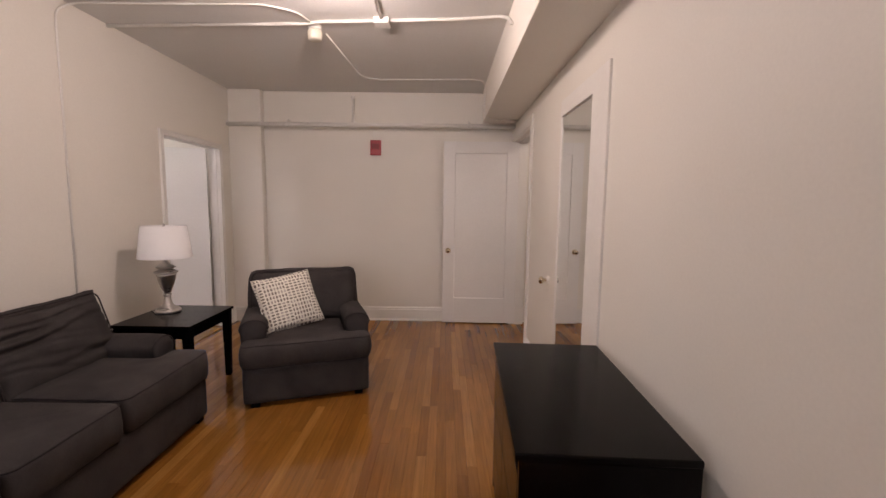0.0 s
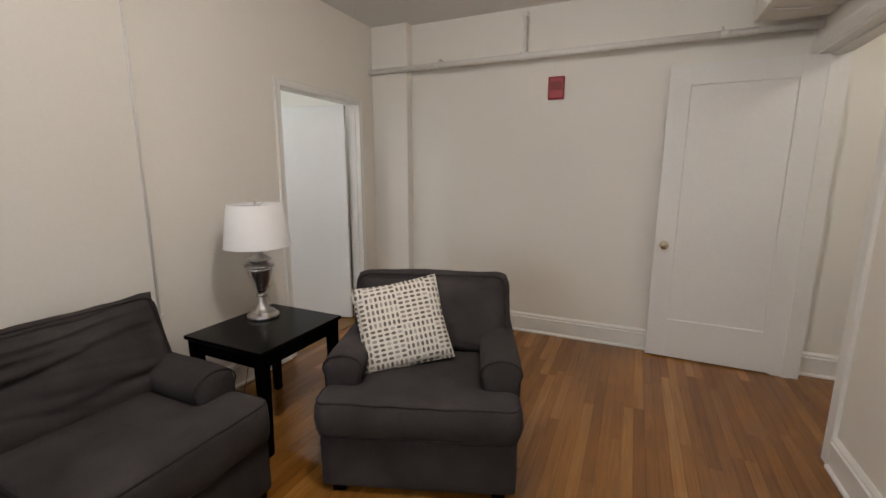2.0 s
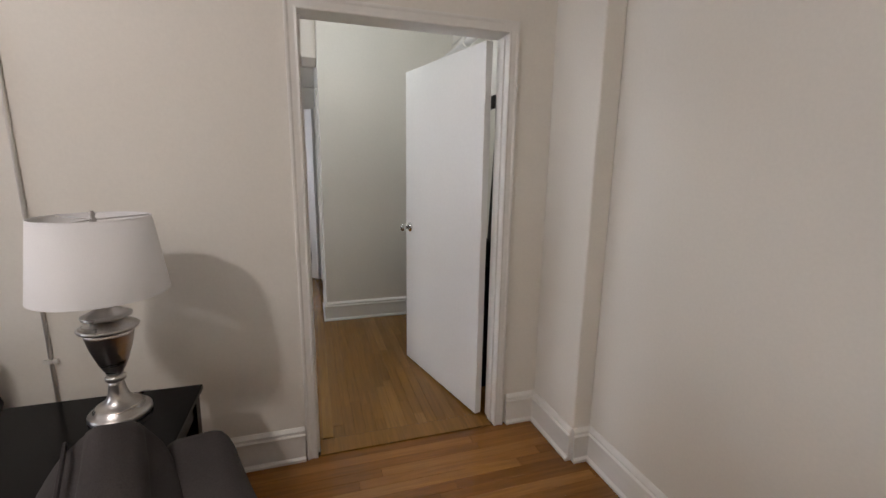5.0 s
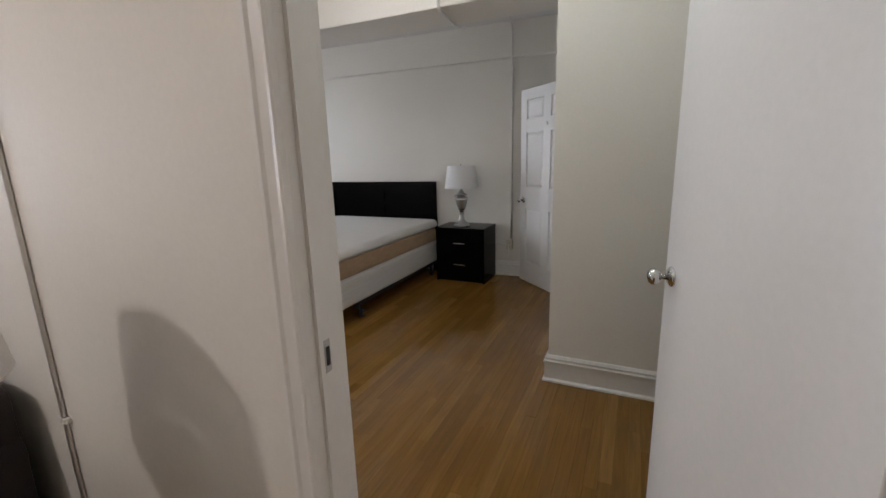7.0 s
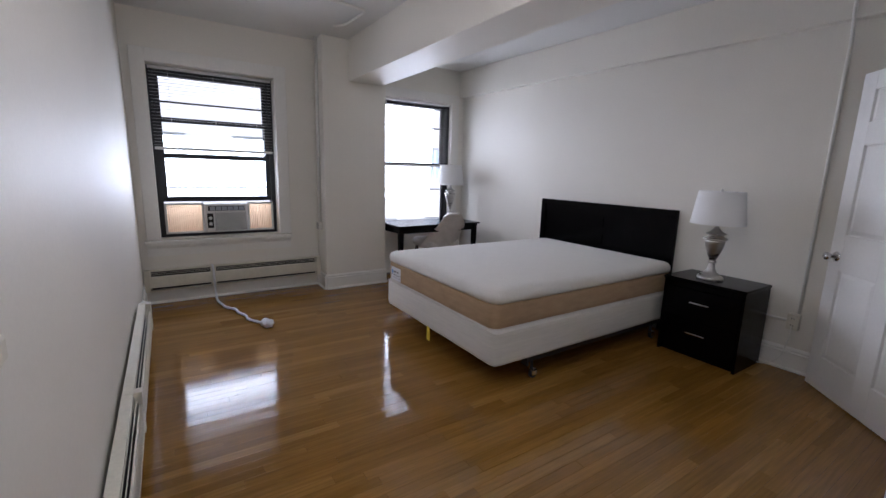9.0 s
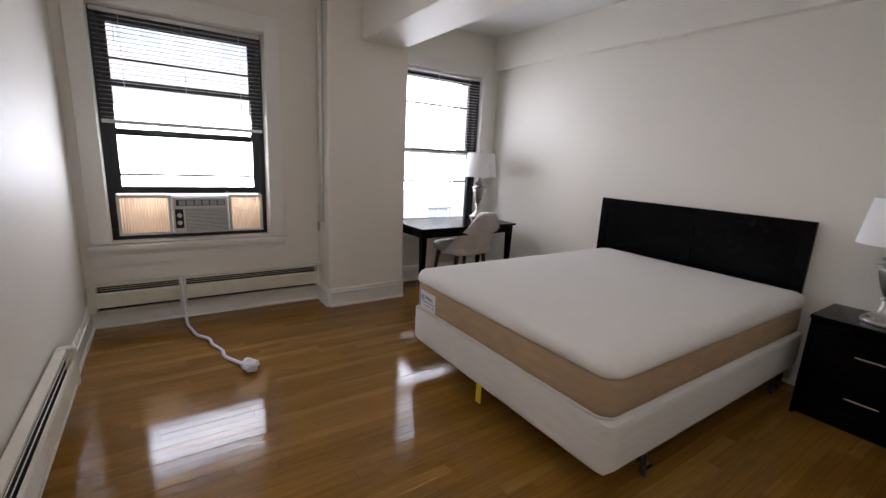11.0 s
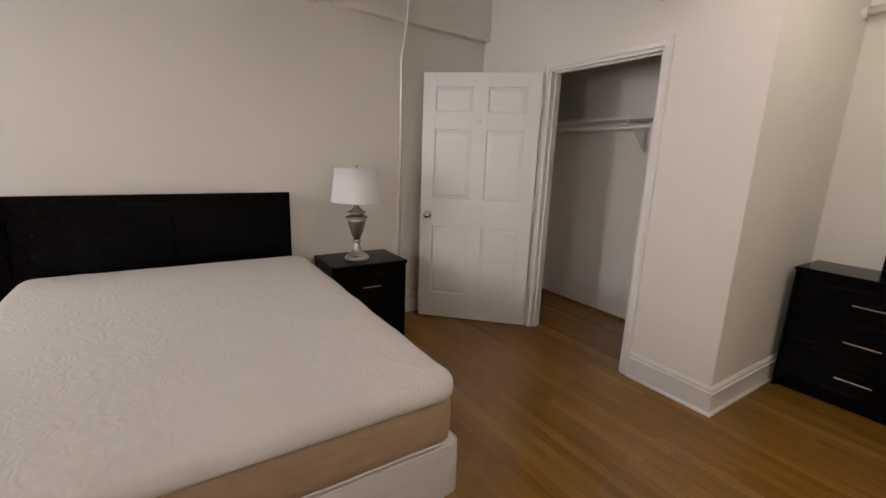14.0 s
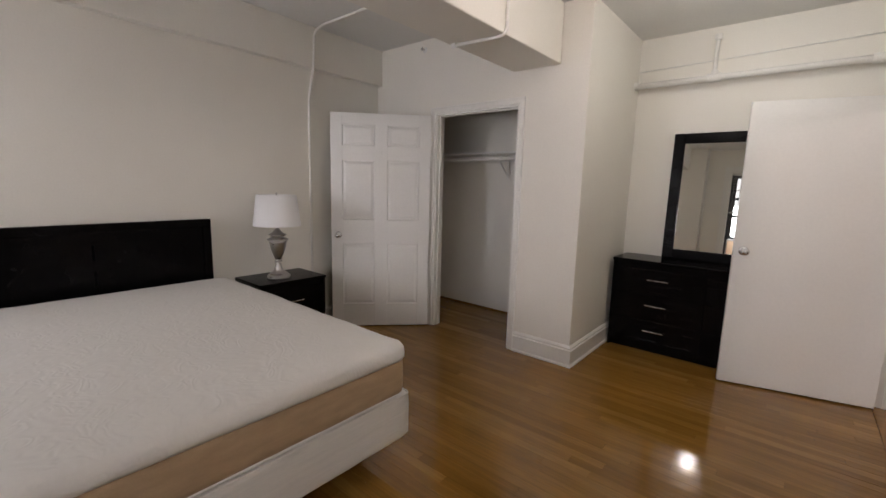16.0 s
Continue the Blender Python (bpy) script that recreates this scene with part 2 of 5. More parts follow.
def tube(points, r, seg=10, bm=None, smoothing=0.0):
    """A round bar along a line of points; smoothing: radius by which its bends are rounded."""
    pts = [Vector(p) for p in points]
    if smoothing:
        out = [pts[0]]
        for a, c, d in zip(pts, pts[1:], pts[2:]):
            u, w = (a - c), (d - c)
            k = min(smoothing, u.length * 0.45, w.length * 0.45)
            p, q = c + u.normalized() * k, c + w.normalized() * k
            out += [p.lerp(c, t).lerp(c.lerp(q, t), t) for t in (0, 0.2, 0.4, 0.6, 0.8, 1)]
        pts = out + [pts[-1]]
    b = bmesh.new()
    rings, side = [], None
    for i, p in enumerate(pts):
        d = (pts[min(i + 1, len(pts) - 1)] - pts[max(i - 1, 0)]).normalized()
        if side is None:
            side = d.orthogonal().normalized()
        side = (side - d * side.dot(d)).normalized()
        up = d.cross(side)
        rings.append([b.verts.new(p + r * (math.cos(2 * math.pi * k / seg) * side + math.sin(2 * math.pi * k / seg) * up)) for k in range(seg)])
    for lo, hi in zip(rings, rings[1:]):
        for k in range(seg):
            b.faces.new((lo[k], lo[(k + 1) % seg], hi[(k + 1) % seg], hi[k]))
    b.faces.new(rings[0][::-1])
    b.faces.new(rings[-1])
    return merge(bm, b)


def sweep(profile, a, c, normal, bm=None):
    """A moulding: profile of (out, up) carried from a to c along the floor or a wall; normal points into the room."""
    a, c, normal = Vector(a), Vector(c), Vector(normal)
    up = Vector((0, 0, 1))
    b = bmesh.new()
    rings = [[b.verts.new(p + normal * o + up * u) for o, u in profile] for p in (a, c)]
    n = len(profile)
    for k in range(n):
        b.faces.new((rings[0][k], rings[1][k], rings[1][(k + 1) % n], rings[0][(k + 1) % n]))
    b.faces.new(rings[0][::-1])
    b.faces.new(rings[1])
    bmesh.ops.recalc_face_normals(b, faces=b.faces)
    return merge(bm, b)


def setting(name, bm, mat, label, category):
    return tagged(part(name, bm, mat), label, category, kind="structure")


def wall_x(x0, x1, y0, y1, holes, z1=2.75):
    """A wall that runs along x, with openings (x0, x1, z0, z1)."""
    bm, at = None, x0
    for a, c, lo, hi in sorted(holes):
        bm = box(at, a, y0, y1, 0, z1, bm=bm)
        if lo > 0:
            bm = box(a, c, y0, y1, 0, lo, bm=bm)
        bm = box(a, c, y0, y1, hi, z1, bm=bm)
        at = c
    return box(at, x1, y0, y1, 0, z1, bm=bm)


def wall_y(x0, x1, y0, y1, holes, z1=2.75):
    """A wall that runs along y, with openings (y0, y1, z0, z1)."""
    bm, at = None, y0
    for a, c, lo, hi in sorted(holes):
        bm = box(x0, x1, at, a, 0, z1, bm=bm)
        if lo > 0:
            bm = box(x0, x1, a, c, 0, lo, bm=bm)
        bm = box(x0, x1, a, c, hi, z1, bm=bm)
        at = c
    return box(x0, x1, at, y1, 0, z1, bm=bm)


# ---- the shell ----
H = 2.75
W1, W2, W3 = (-3.75, -2.63), (-6.14, -4.98), (-1.55, -0.45)
SKEW = pose(-6.44, 2.265, 0, 0, 0, 2.0)  # the bedroom's far wall stands a little out of square
bm = wall_x(-4.92, 2.44, -0.30, 0.05, [(*W1, 0.64, 2.30), (*W3, 0.64, 2.30)])
setting("wall_south", merge(bm, wall_x(-6.6, -4.92, -0.30, -0.11, [(*W2, 0.62, 2.30)])), PAINT, "off-white painted plaster outer wall with window openings", "wall")
setting("wall_north", wall_x(-6.7, 2.44, 6.0, 6.12, []), PAINT, "off-white painted plaster wall below a ceiling pipe", "wall")
setting("wall_west", wall_y(-0.14, 0, -2.45, 3.85, []), PAINT, "off-white painted bedroom wall behind the bed", "wall").matrix_world = SKEW
setting("wall_between", wall_y(-2.45, -2.35, 0.05, 6.0, [(4.694, 5.668, 0, 2.048)]), PAINT, "off-white wall between living room and bedroom", "wall")
setting("wall_east", wall_y(1.0, 1.16, 0.05, 6.0, [(3.21, 3.84, 0.10, 2.05), (4.90, 5.90, 0, 2.19)]), PAINT, "off-white living room wall with two door openings", "wall")
setting("wall_corridor", wall_y(2.32, 2.44, 0.05, 6.0, []), PAINT, "plain off-white corridor wall beyond the doorway", "wall")
setting("wall_closet_front", wall_x(-6.56, -4.37, 4.83, 4.93, [(-5.70, -4.805, 0, 2.07)]), PAINT, "off-white closet front wall with door opening", "wall")
bm = box(-4.37, -4.25, 4.83, 6.0, 0, H)
setting("wall_closet_side", bm, PAINT, "off-white painted closet side wall", "wall")
setting("wall_closet_back", wall_x(-6.6, -4.37, 5.70, 5.80, []), PAINT, "off-white closet back wall", "wall")
setting("ceiling", box(-6.8, 2.44, -0.30, 6.12, H, H + 0.12), CEIL, "flat off-white painted ceiling", "ceiling")
setting("ceiling_beam", box(-4.88, -4.474, 0.34, 4.83, 2.322, H, r=0.008), PAINT, "boxed white ceiling beam across the bedroom", "beam")
setting("ceiling_soffit", box(0, 0.075, -2.4, 2.562, 2.40, H, r=0.006), PAINT, "shallow white soffit along the bedroom wall", "soffit").matrix_world = SKEW
setting("ceiling_duct", box(0.62, 1.0, 0.05, 5.82, 2.38, H, r=0.006), PAINT, "boxed white soffit over the living room wall", "soffit")
setting("pillar", box(-4.92, -4.18, 0.05, 0.34, 0, H, r=0.01), PAINT, "square white plaster pillar between bedroom windows", "pillar")
setting("pilaster", box(-2.35, -1.97, 5.90, 6.0, 0, H, r=0.008), PAINT, "shallow white plaster pilaster in the corner", "pillar")

# ---- trim: baseboards, casings ----
BASE = [(0, 0), (0.030, 0), (0.030, 0.012), (0.018, 0.022), (0.018, 0.125), (0.024, 0.130), (0.024, 0.137), (0.014, 0.141), (0.014, 0.150), (0.018, 0.156), (0.006, 0.172), (0, 0.172)]


def baseboard(a, c, normal, m=None):
    ob = setting("baseboard", sweep(BASE, (*a, 0), (*c, 0), (*normal, 0)), TRIM, "white painted moulded baseboard", "baseboard")
    if m is not None:
        ob.matrix_world = m


baseboard((-2.35, 0.05), (-2.35, 4.655), (1, 0))
baseboard((-2.35, 5.72), (-2.35, 5.90), (1, 0))
baseboard((-2.35, 5.90), (-1.97, 5.90), (0, -1))
baseboard((-1.97, 5.90), (-1.97, 6.0), (1, 0))
baseboard((-1.97, 6.0), (1.0, 6.0), (0, -1))
baseboard((1.0, 3.864), (1.0, 4.812), (-1, 0))
baseboard((1.0, 0.05), (1.0, 2.985), (-1, 0))
baseboard((1.16, 6.0), (2.32, 6.0), (0, -1))
baseboard((-2.45, 0.05), (-2.45, 1.22), (-1, 0))
baseboard((-2.45, 1.22), (-2.45, 4.640), (-1, 0))
baseboard((-4.18, 0.05), (-2.45, 0.05), (0, 1))
baseboard((-4.18, 0.05), (-4.18, 0.34), (1, 0))
baseboard((-4.92, 0.34), (-4.18, 0.34), (0, 1))
baseboard((-4.92, -0.11), (-4.92, 0.34), (-1, 0))
baseboard((-6.36, -0.11), (-4.92, -0.11), (0, 1))
baseboard((0, -2.37), (0, 2.56), (1, 0), SKEW)
baseboard((-6.50, 4.83), (-5.752, 4.83), (0, -1))
bm = bmesh.new()
rings = []
for px_, py_, kx, ky in ((-4.753, 4.83, 0, -1), (-4.25, 4.83, 1, -1), (-4.25, 6.0, 1, 0)):
    rings.append([bm.verts.new((px_ + kx * o, py_ + ky * o, z)) for o, z in BASE])
for p, q in zip(rings, rings[1:]):
    for k in range(len(BASE)):
        bm.faces.new((p[k], p[(k + 1) % len(BASE)], q[(k + 1) % len(BASE)], q[k]))
bm.faces.new(rings[0])
bm.faces.new(rings[-1][::-1])
bmesh.ops.recalc_face_normals(bm, faces=bm.faces)
setting("baseboard", bm, TRIM, "white moulded baseboard mitred round the closet corner", "baseboard")
baseboard((-4.25, 6.0), (-2.45, 6.0), (0, -1))
setting("trim", box(-6.46, -4.37, 5.682, 5.70, 0, 0.022, r=0.006), OAK, "narrow oak quarter-round along the closet wall", "trim")

CASE = [(0, 0), (0.015, 0), (0.018, 0.006), (0.0155, 0.018), (0.016, 0.046), (0.020, 0.056), (0.020, 0.067), (0.017, 0.070), (0, 0.070)]


def casing(name, m, w, h, label, foot=0.0, depth=0.0, wide=0.070):
    """A door or window casing in the plane y = 0 of m (its face to -y) round an opening w wide and h high; depth: the jamb lining behind it."""
    bm = None
    k = wide / 0.070
    for x, sgn in ((0, -1), (w, 1)):
        b = bmesh.new()
        rings = [[b.verts.new((x + sgn * u * k, -o, z if z == foot else z + u * k)) for o, u in CASE] for z in (foot, h)]
        n = len(CASE)
        for i in range(n):
            b.faces.new((rings[0][i], rings[1][i], rings[1][(i + 1) % n], rings[0][(i + 1) % n]))
        b.faces.new(rings[0])
        bm = merge(bm, b)
    b = bmesh.new()
    rings = [[b.verts.new((x + sgn * u * k, -o, h + u * k)) for o, u in CASE] for x, sgn in ((0, -1), (w, 1))]
    n = len(CASE)
    for i in range(n):
        b.faces.new((rings[0][i], rings[1][i], rings[1][(i + 1) % n], rings[0][(i + 1) % n]))
    bm = merge(bm, b)
    bmesh.ops.recalc_face_normals(bm, faces=bm.faces)
    if depth:
        bm = box(0, 0.018, -0.004, depth, foot, h - 0.018, bm=bm)
        bm = box(w - 0.018, w, -0.004, depth, foot, h - 0.018, bm=bm)
        bm = box(0, w, -0.004, depth, h - 0.018, h, bm=bm)
        bm = box(0.018, 0.030, depth * 0.35, depth * 0.65, foot, h - 0.030, bm=bm)
        bm = box(w - 0.030, w - 0.018, depth * 0.35, depth * 0.65, foot, h - 0.030, bm=bm)
        bm = box(0.018, w - 0.018, depth * 0.35, depth * 0.65, h - 0.030, h - 0.018, bm=bm)
    ob = setting(name, bm, TRIM, label, "trim")
    ob.matrix_world = m
    return ob


casing("door_frame", pose(-2.35, 4.712, 0, 0, 0, 90), 0.938, 2.03, "white painted doorway casing of the bedroom door", wide=0.052)
casing("door_frame", pose(-2.45, 5.65, 0, 0, 0, -90), 0.938, 2.03, "white painted doorway casing on the bedroom side")
setting("door_jamb", box(-2.4497, -2.3503, 4.694, 4.712, 0, 2.03, bm=box(-2.4497, -2.3503, 5.650, 5.668, 0, 2.03, bm=box(-2.4497, -2.3503, 4.694, 5.668, 2.03, 2.048, bm=box(-2.41, -2.375, 4.712, 4.721, 0, 2.021, bm=box(-2.41, -2.375, 5.641, 5.650, 0, 2.021))))), TRIM, "worn white painted doorway jamb lining", "trim")
setting("threshold", box(-2.46, -2.34, 4.722, 5.64, -0.004, 0.008, r=0.003), OAK, "worn oak doorway threshold board", "trim")
casing("door_frame", pose(-5.70, 4.83, 0), 0.895, 2.07, "white painted moulded closet doorway casing", depth=0.10, wide=0.050)
casing("door_frame", pose(1.0, 5.90, 0, 0, 0, -90), 1.00, 2.19, "white painted corridor doorway casing", depth=0.16, wide=0.088)
setting("door_frame", box(0.993, 1.02, 3.834, 3.864, 0.0, 2.15, r=0.003, seg=1, bm=box(0.986, 1.02, 2.985, 3.218, 0.0, 2.15, r=0.003, seg=1, bm=box(0.988, 1.02, 3.218, 3.834, 2.045, 2.15, bm=box(0.988, 1.02, 3.218, 3.834, 0.0, 0.105)))), TRIM, "flat white painted board casing round the mirror door", "trim")


# ---- doors ----
def knob(parent, m, mat, out=0.062):
    """A round door knob on its rosette; it points to -y of m."""
    rose = part("rosette", lathe([(0.033, 0), (0.033, 0.004), (0.026, 0.010), (0.012, 0.012)], 24), mat, parent, smooth=True)
    rose.matrix_local = m @ pose(0, 0, 0, 90, 0, 0)
    k = part("knob", lathe([(0.010, 0.010), (0.010, out - 0.030), (0.020, out - 0.022), (0.027, out - 0.010), (0.026, out), (0.018, out + 0.008), (0.006, out + 0.010)], 24), mat, parent, smooth=True)
    k.matrix_local = m @ pose(0, 0, 0, 90, 0, 0)


def panel_field(x0, x1, z0, z1, y, depth, lift, slope):
    """A recessed door panel with a raised field, its face to -y."""
    b = bmesh.new()
    loops = []
    for inset, yy in ((0, y), (0.004, y + depth), (0.012, y + depth), (0.012 + slope, y + depth - lift)):
        loops.append([b.verts.new(p) for p in ((x0 + inset, yy, z0 + inset), (x1 - inset, yy, z0 + inset), (x1 - inset, yy, z1 - inset), (x0 + inset, yy, z1 - inset))])
    for lo, hi in zip(loops, loops[1:]):
        for k in range(4):
            b.faces.new((lo[k], lo[(k + 1) % 4], hi[(k + 1) % 4], hi[k]))
    b.faces.new(loops[-1])
    bmesh.ops.recalc_face_normals(b, faces=b.faces)
    return b


def panel_door(m, w, h, thick, columns, rows, label, hardware, lift=0.007, slope=0.022):
    """A framed door, its face to -y, hinged at x = w; columns and rows: the panels' spans."""
    d = thing("door", m, label, "door")
    xs = [0] + [v for c in columns for v in c] + [w]
    for a, c in zip(xs[::2], xs[1::2]):
        part("stile", box(a, c, 0, thick, 0, h, r=0.0012, seg=1), DOORW, d)
    zs = [0] + [v for r in rows for v in r] + [h]
    for a, c in columns:
        for lo, hi in zip(zs[::2], zs[1::2]):
            part("rail", box(a, c, 0.0004, thick - 0.0004, lo, hi), DOORW, d)
        for lo, hi in rows:
            p = panel_field(a, c, lo, hi, 0.0004, 0.012, lift, slope)
            p = box(a, c, 0.0130, thick - 0.006, lo, hi, bm=p)
            part("panel", p, DOORW, d)
    hardware(d)
    return d


SIX_ROWS = [(0.22, 0.815), (1.045, 1.60), (1.735, 1.925)]




def six_hardware(d):
    knob(d, pose(0.065, 0, 0.90), CHROME)
    for z in (0.22, 0.98, 1.76):
        part("hinge", tube([(0.933, -0.004, z), (0.933, -0.004, z + 0.09)], 0.006, 8), TRIM, d)
    part("hook", box(0.455, 0.475, -0.012, 0.0, 1.655, 1.685, r=0.004), DOORW, d, "small white painted hook")


def one_hardware(d):
    knob(d, pose(0.062, 0, 0.88), BRASS)
    for z in (0.28, 1.72):
        part("hinge", tube([(0.884, -0.003, z), (0.884, -0.003, z + 0.10)], 0.007, 8), TRIM, d)


panel_door(pose(-6.362, 4.108, 0.012, 0, 0, 46.0), 0.928, 2.03, 0.036, [(0.106, 0.405), (0.525, 0.822)], SIX_ROWS, "white six-panel closet door standing wide open", six_hardware)
panel_door(pose(0.178, 5.898, 0.012, 0, 0, -1.5), 0.88, 2.165, 0.042, [(0.135, 0.745)], [(0.30, 2.03)], "white single-panel wooden door folded back against the wall", one_hardware, lift=0.0, slope=0.02)

flush = thing("door", pose(-3.312, 5.370, 0.012, 0, 0, 14.0), "plain white flush bedroom door standing open", "door")
part("leaf", box(0, 0.885, 0, 0.040, 0, 2.01, r=0.0015, seg=1), DOORW, flush)
knob(flush, pose(0.06, 0, 0.985), CHROME)
knob(flush, pose(0.06, 0.04, 0.985, 0, 0, 180), CHROME)
for z in (0.22, 1.02, 1.72):
    part("hinge", tube([(0.889, 0.001, z), (0.889, 0.001, z + 0.09)], 0.0055, 8), TRIM, flush, "paint-covered door hinge")
part("latch_plate", box(-0.0015, 0.0005, 0.008, 0.032, 0.95, 1.01), CHROME, flush)
plate = tagged(part("strike_plate", box(-2.404, -2.386, 4.7212, 4.7230, 0.97, 1.04, r=0.0008, seg=1), NICKEL), "worn metal strike plate on the door jamb", "strike plate")
part("hole", box(-2.400, -2.390, 4.7225, 4.7240, 0.985, 1.025), DARKGAP, plate)

mirror_door = thing("mirror_door", pose(1.0, 3.51, 0), "tall mirrored closet door in a white casing", "door")
part("mirror", box(0.0005, 0.006, -0.2925, 0.3235, 0.112, 2.042), MIRROR, mirror_door)
part("backing", box(0.0065, 0.05, -0.296, 0.328, 0.104, 2.048), DARKGAP, mirror_door)
wall_knob = thing("door_knob", pose(1.0, 4.070, 0.868), "polished brass knob on a white rosette", "knob")
k = part("rosette", lathe([(0.034, 0), (0.034, 0.006), (0.028, 0.012), (0.013, 0.016)], 24), TRIM, wall_knob, smooth=True)
k.matrix_local = pose(0, 0, 0, 0, -90, 0)
k = part("knob", lathe([(0.011, 0.014), (0.011, 0.030), (0.020, 0.038), (0.029, 0.050), (0.029, 0.060), (0.020, 0.072), (0.007, 0.075)], 24), BRASS, wall_knob, smooth=True)
k.matrix_local = pose(0, 0, 0, 0, -90, 0)


# ---- windows ----
def window(name, x0, x1, z0, z1, y, sash, label):
    """A black double-hung window; sash: the height of the raised lower sash's bottom rail."""
    w = tagged(thing(name, pose(x0, y, z0), label, "window"), kind="structure")
    W, T = x1 - x0, z1 - z0
    f = box(0, 0.045, -0.06, 0.06, 0, T)
    f = box(W - 0.045, W, -0.06, 0.06, 0, T, bm=f)
    f = box(0.045, W - 0.045, -0.06, 0.06, T - 0.035, T, bm=f)
    f = box(0.045, W - 0.045, -0.06, 0.06, 0, 0.03, bm=f)
    part("window_frame", f, BLACKM, w)
    s = sash - z0
    hs = 0.83
    for lo, yy, hi in ((s, 0.012, s + hs), (T - 0.035 - hs, -0.045, T - 0.035)):
        b = box(0.045, 0.090, yy, yy + 0.035, lo, hi)
        b = box(W - 0.090, W - 0.045, yy, yy + 0.035, lo, hi, bm=b)
        b = box(0.090, W - 0.090, yy, yy + 0.035, lo, lo + 0.05, bm=b)
        b = box(0.090, W - 0.090, yy, yy + 0.035, hi - 0.045, hi, bm=b)
        sh = part("sash", b, BLACKM, w)
        pane = part("pane", box(0.090, W - 0.090, yy + 0.014, yy + 0.018, lo + 0.05, hi - 0.045), GLASS, sh)
        pane.visible_shadow = False
    for z in (0.49, 1.34):
        part("storm_rail", box(0.045, W - 0.045, -0.058, -0.048, z, z + 0.016), BLACKM, w)
    return w


window("window_1", *W1, 0.64, 2.30, -0.16, 1.00, "black double-hung window with its lower sash raised")
window("window_2", *W2, 0.62, 2.30, -0.225, 0.65, "black double-hung window behind the desk")
window("window_3", *W3, 0.64, 2.30, -0.16, 0.67, "black double-hung living room window")


def flat_trim(x0, x1, z0, z1, y, label):
    """Plain board casing round a window in the plane y, and its reveal."""
    b = box(x0 - 0.12, x0, y, y + 0.018, z0, z1 + 0.12, r=0.003, seg=1)
    b = box(x1, x1 + 0.12, y, y + 0.018, z0, z1 + 0.12, r=0.003, seg=1, bm=b)
    b = box(x0, x1, y, y + 0.018, z1, z1 + 0.12, r=0.003, seg=1, bm=b)
    return setting("window_trim", b, TRIM, label, "trim")


flat_trim(*W1, 0.64, 2.30, 0.05, "plain white board casing round the window")
flat_trim(W2[0], W2[1] - 0.14, 0.62, 2.30, -0.11, "plain white board casing round the desk window")
b = box(-3.88, -2.49, 0.05, 0.105, 0.600, 0.632, r=0.006)
b = box(-3.75, -2.63, -0.10, 0.05, 0.612, 0.6385, bm=b)
b = sweep([(0, 0), (0.022, 0), (0.022, 0.075), (0.040, 0.110), (0.040, 0.122), (0, 0.122)], (-3.86, 0.05, 0.478), (-2.51, 0.05, 0.478), (0, 1, 0), bm=b)
setting("window_sill", b, TRIM, "white painted wooden window sill with apron", "window sill")


def blind(x0, x1, top, bottom, y, label):
    """A slatted blind, half drawn."""
    d = thing("window_blind", pose(x0, y, bottom), label, "blind", "window blinds")
    W, T = x1 - x0, top - bottom
    part("head_rail", box(0, W, -0.014, 0.014, T - 0.028, T, r=0.002, seg=1), PLASTIC, d)
    part("bottom_rail", box(0.003, W - 0.003, -0.012, 0.012, 0, 0.028, r=0.004), PLASTIC, d)
    n = int((T - 0.06) / 0.031)
    first = None
    for k in range(n):
        if first is None:
            b = bmesh.new()
            pts = [(-0.0115, -0.0012), (-0.005, 0.0008), (0.005, 0.0008), (0.0115, -0.0012)]
            lo = [[b.verts.new((xx, yy, zz + o)) for yy, zz in pts] for xx in (0.005, W - 0.005) for o in (0,)]
            for i in range(3):
                b.faces.new((lo[0][i], lo[1][i], lo[1][i + 1], lo[0][i + 1]))
            r = bmesh.ops.solidify(b, geom=list(b.faces), thickness=0.0006)
            o = first = part("slat", b, PLASTIC, d)
        else:
            o = new("slat", first.data)
            o.parent = d
        o.location = (0, 0, 0.044 + k * 0.031)
    for xx in (0.16, W / 2, W - 0.16):
        part("cord", tube([(xx, 0.013, 0.01), (xx, 0.013, T - 0.01)], 0.0022, 5), PLASTIC, d)
    return d


blind(W1[0] + 0.012, W1[1] - 0.012, 2.295, 1.515, -0.075, "white slatted blind drawn half down")
blind(W2[0] + 0.012, W2[1] - 0.012, 2.295, 1.43, -0.145, "white slatted blind drawn half down")

# ---- air conditioner in the window ----
AIRW = material("air_conditioner_white", (0.62, 0.61, 0.58), 0.45, vary=0.03)
PLEAT = bpy.data.materials.new("peach_pleated_vinyl")
PLEAT.use_nodes = True
pb = PLEAT.node_tree.nodes["Principled BSDF"]
pb.inputs["Base Color"].default_value, pb.inputs["Roughness"].default_value = (0.78, 0.56, 0.38, 1), 0.6
pt = PLEAT.node_tree.nodes.new("ShaderNodeBsdfTranslucent")
pt.inputs["Color"].default_value = (0.95, 0.70, 0.46, 1)
px = PLEAT.node_tree.nodes.new("ShaderNodeMixShader")
px.inputs["Fac"].default_value = 0.7
PLEAT.node_tree.links.new(pb.outputs[0], px.inputs[1])
PLEAT.node_tree.links.new(pt.outputs[0], px.inputs[2])
PLEAT.node_tree.links.new(px.outputs[0], PLEAT.node_tree.nodes["Material Output"].inputs["Surface"])

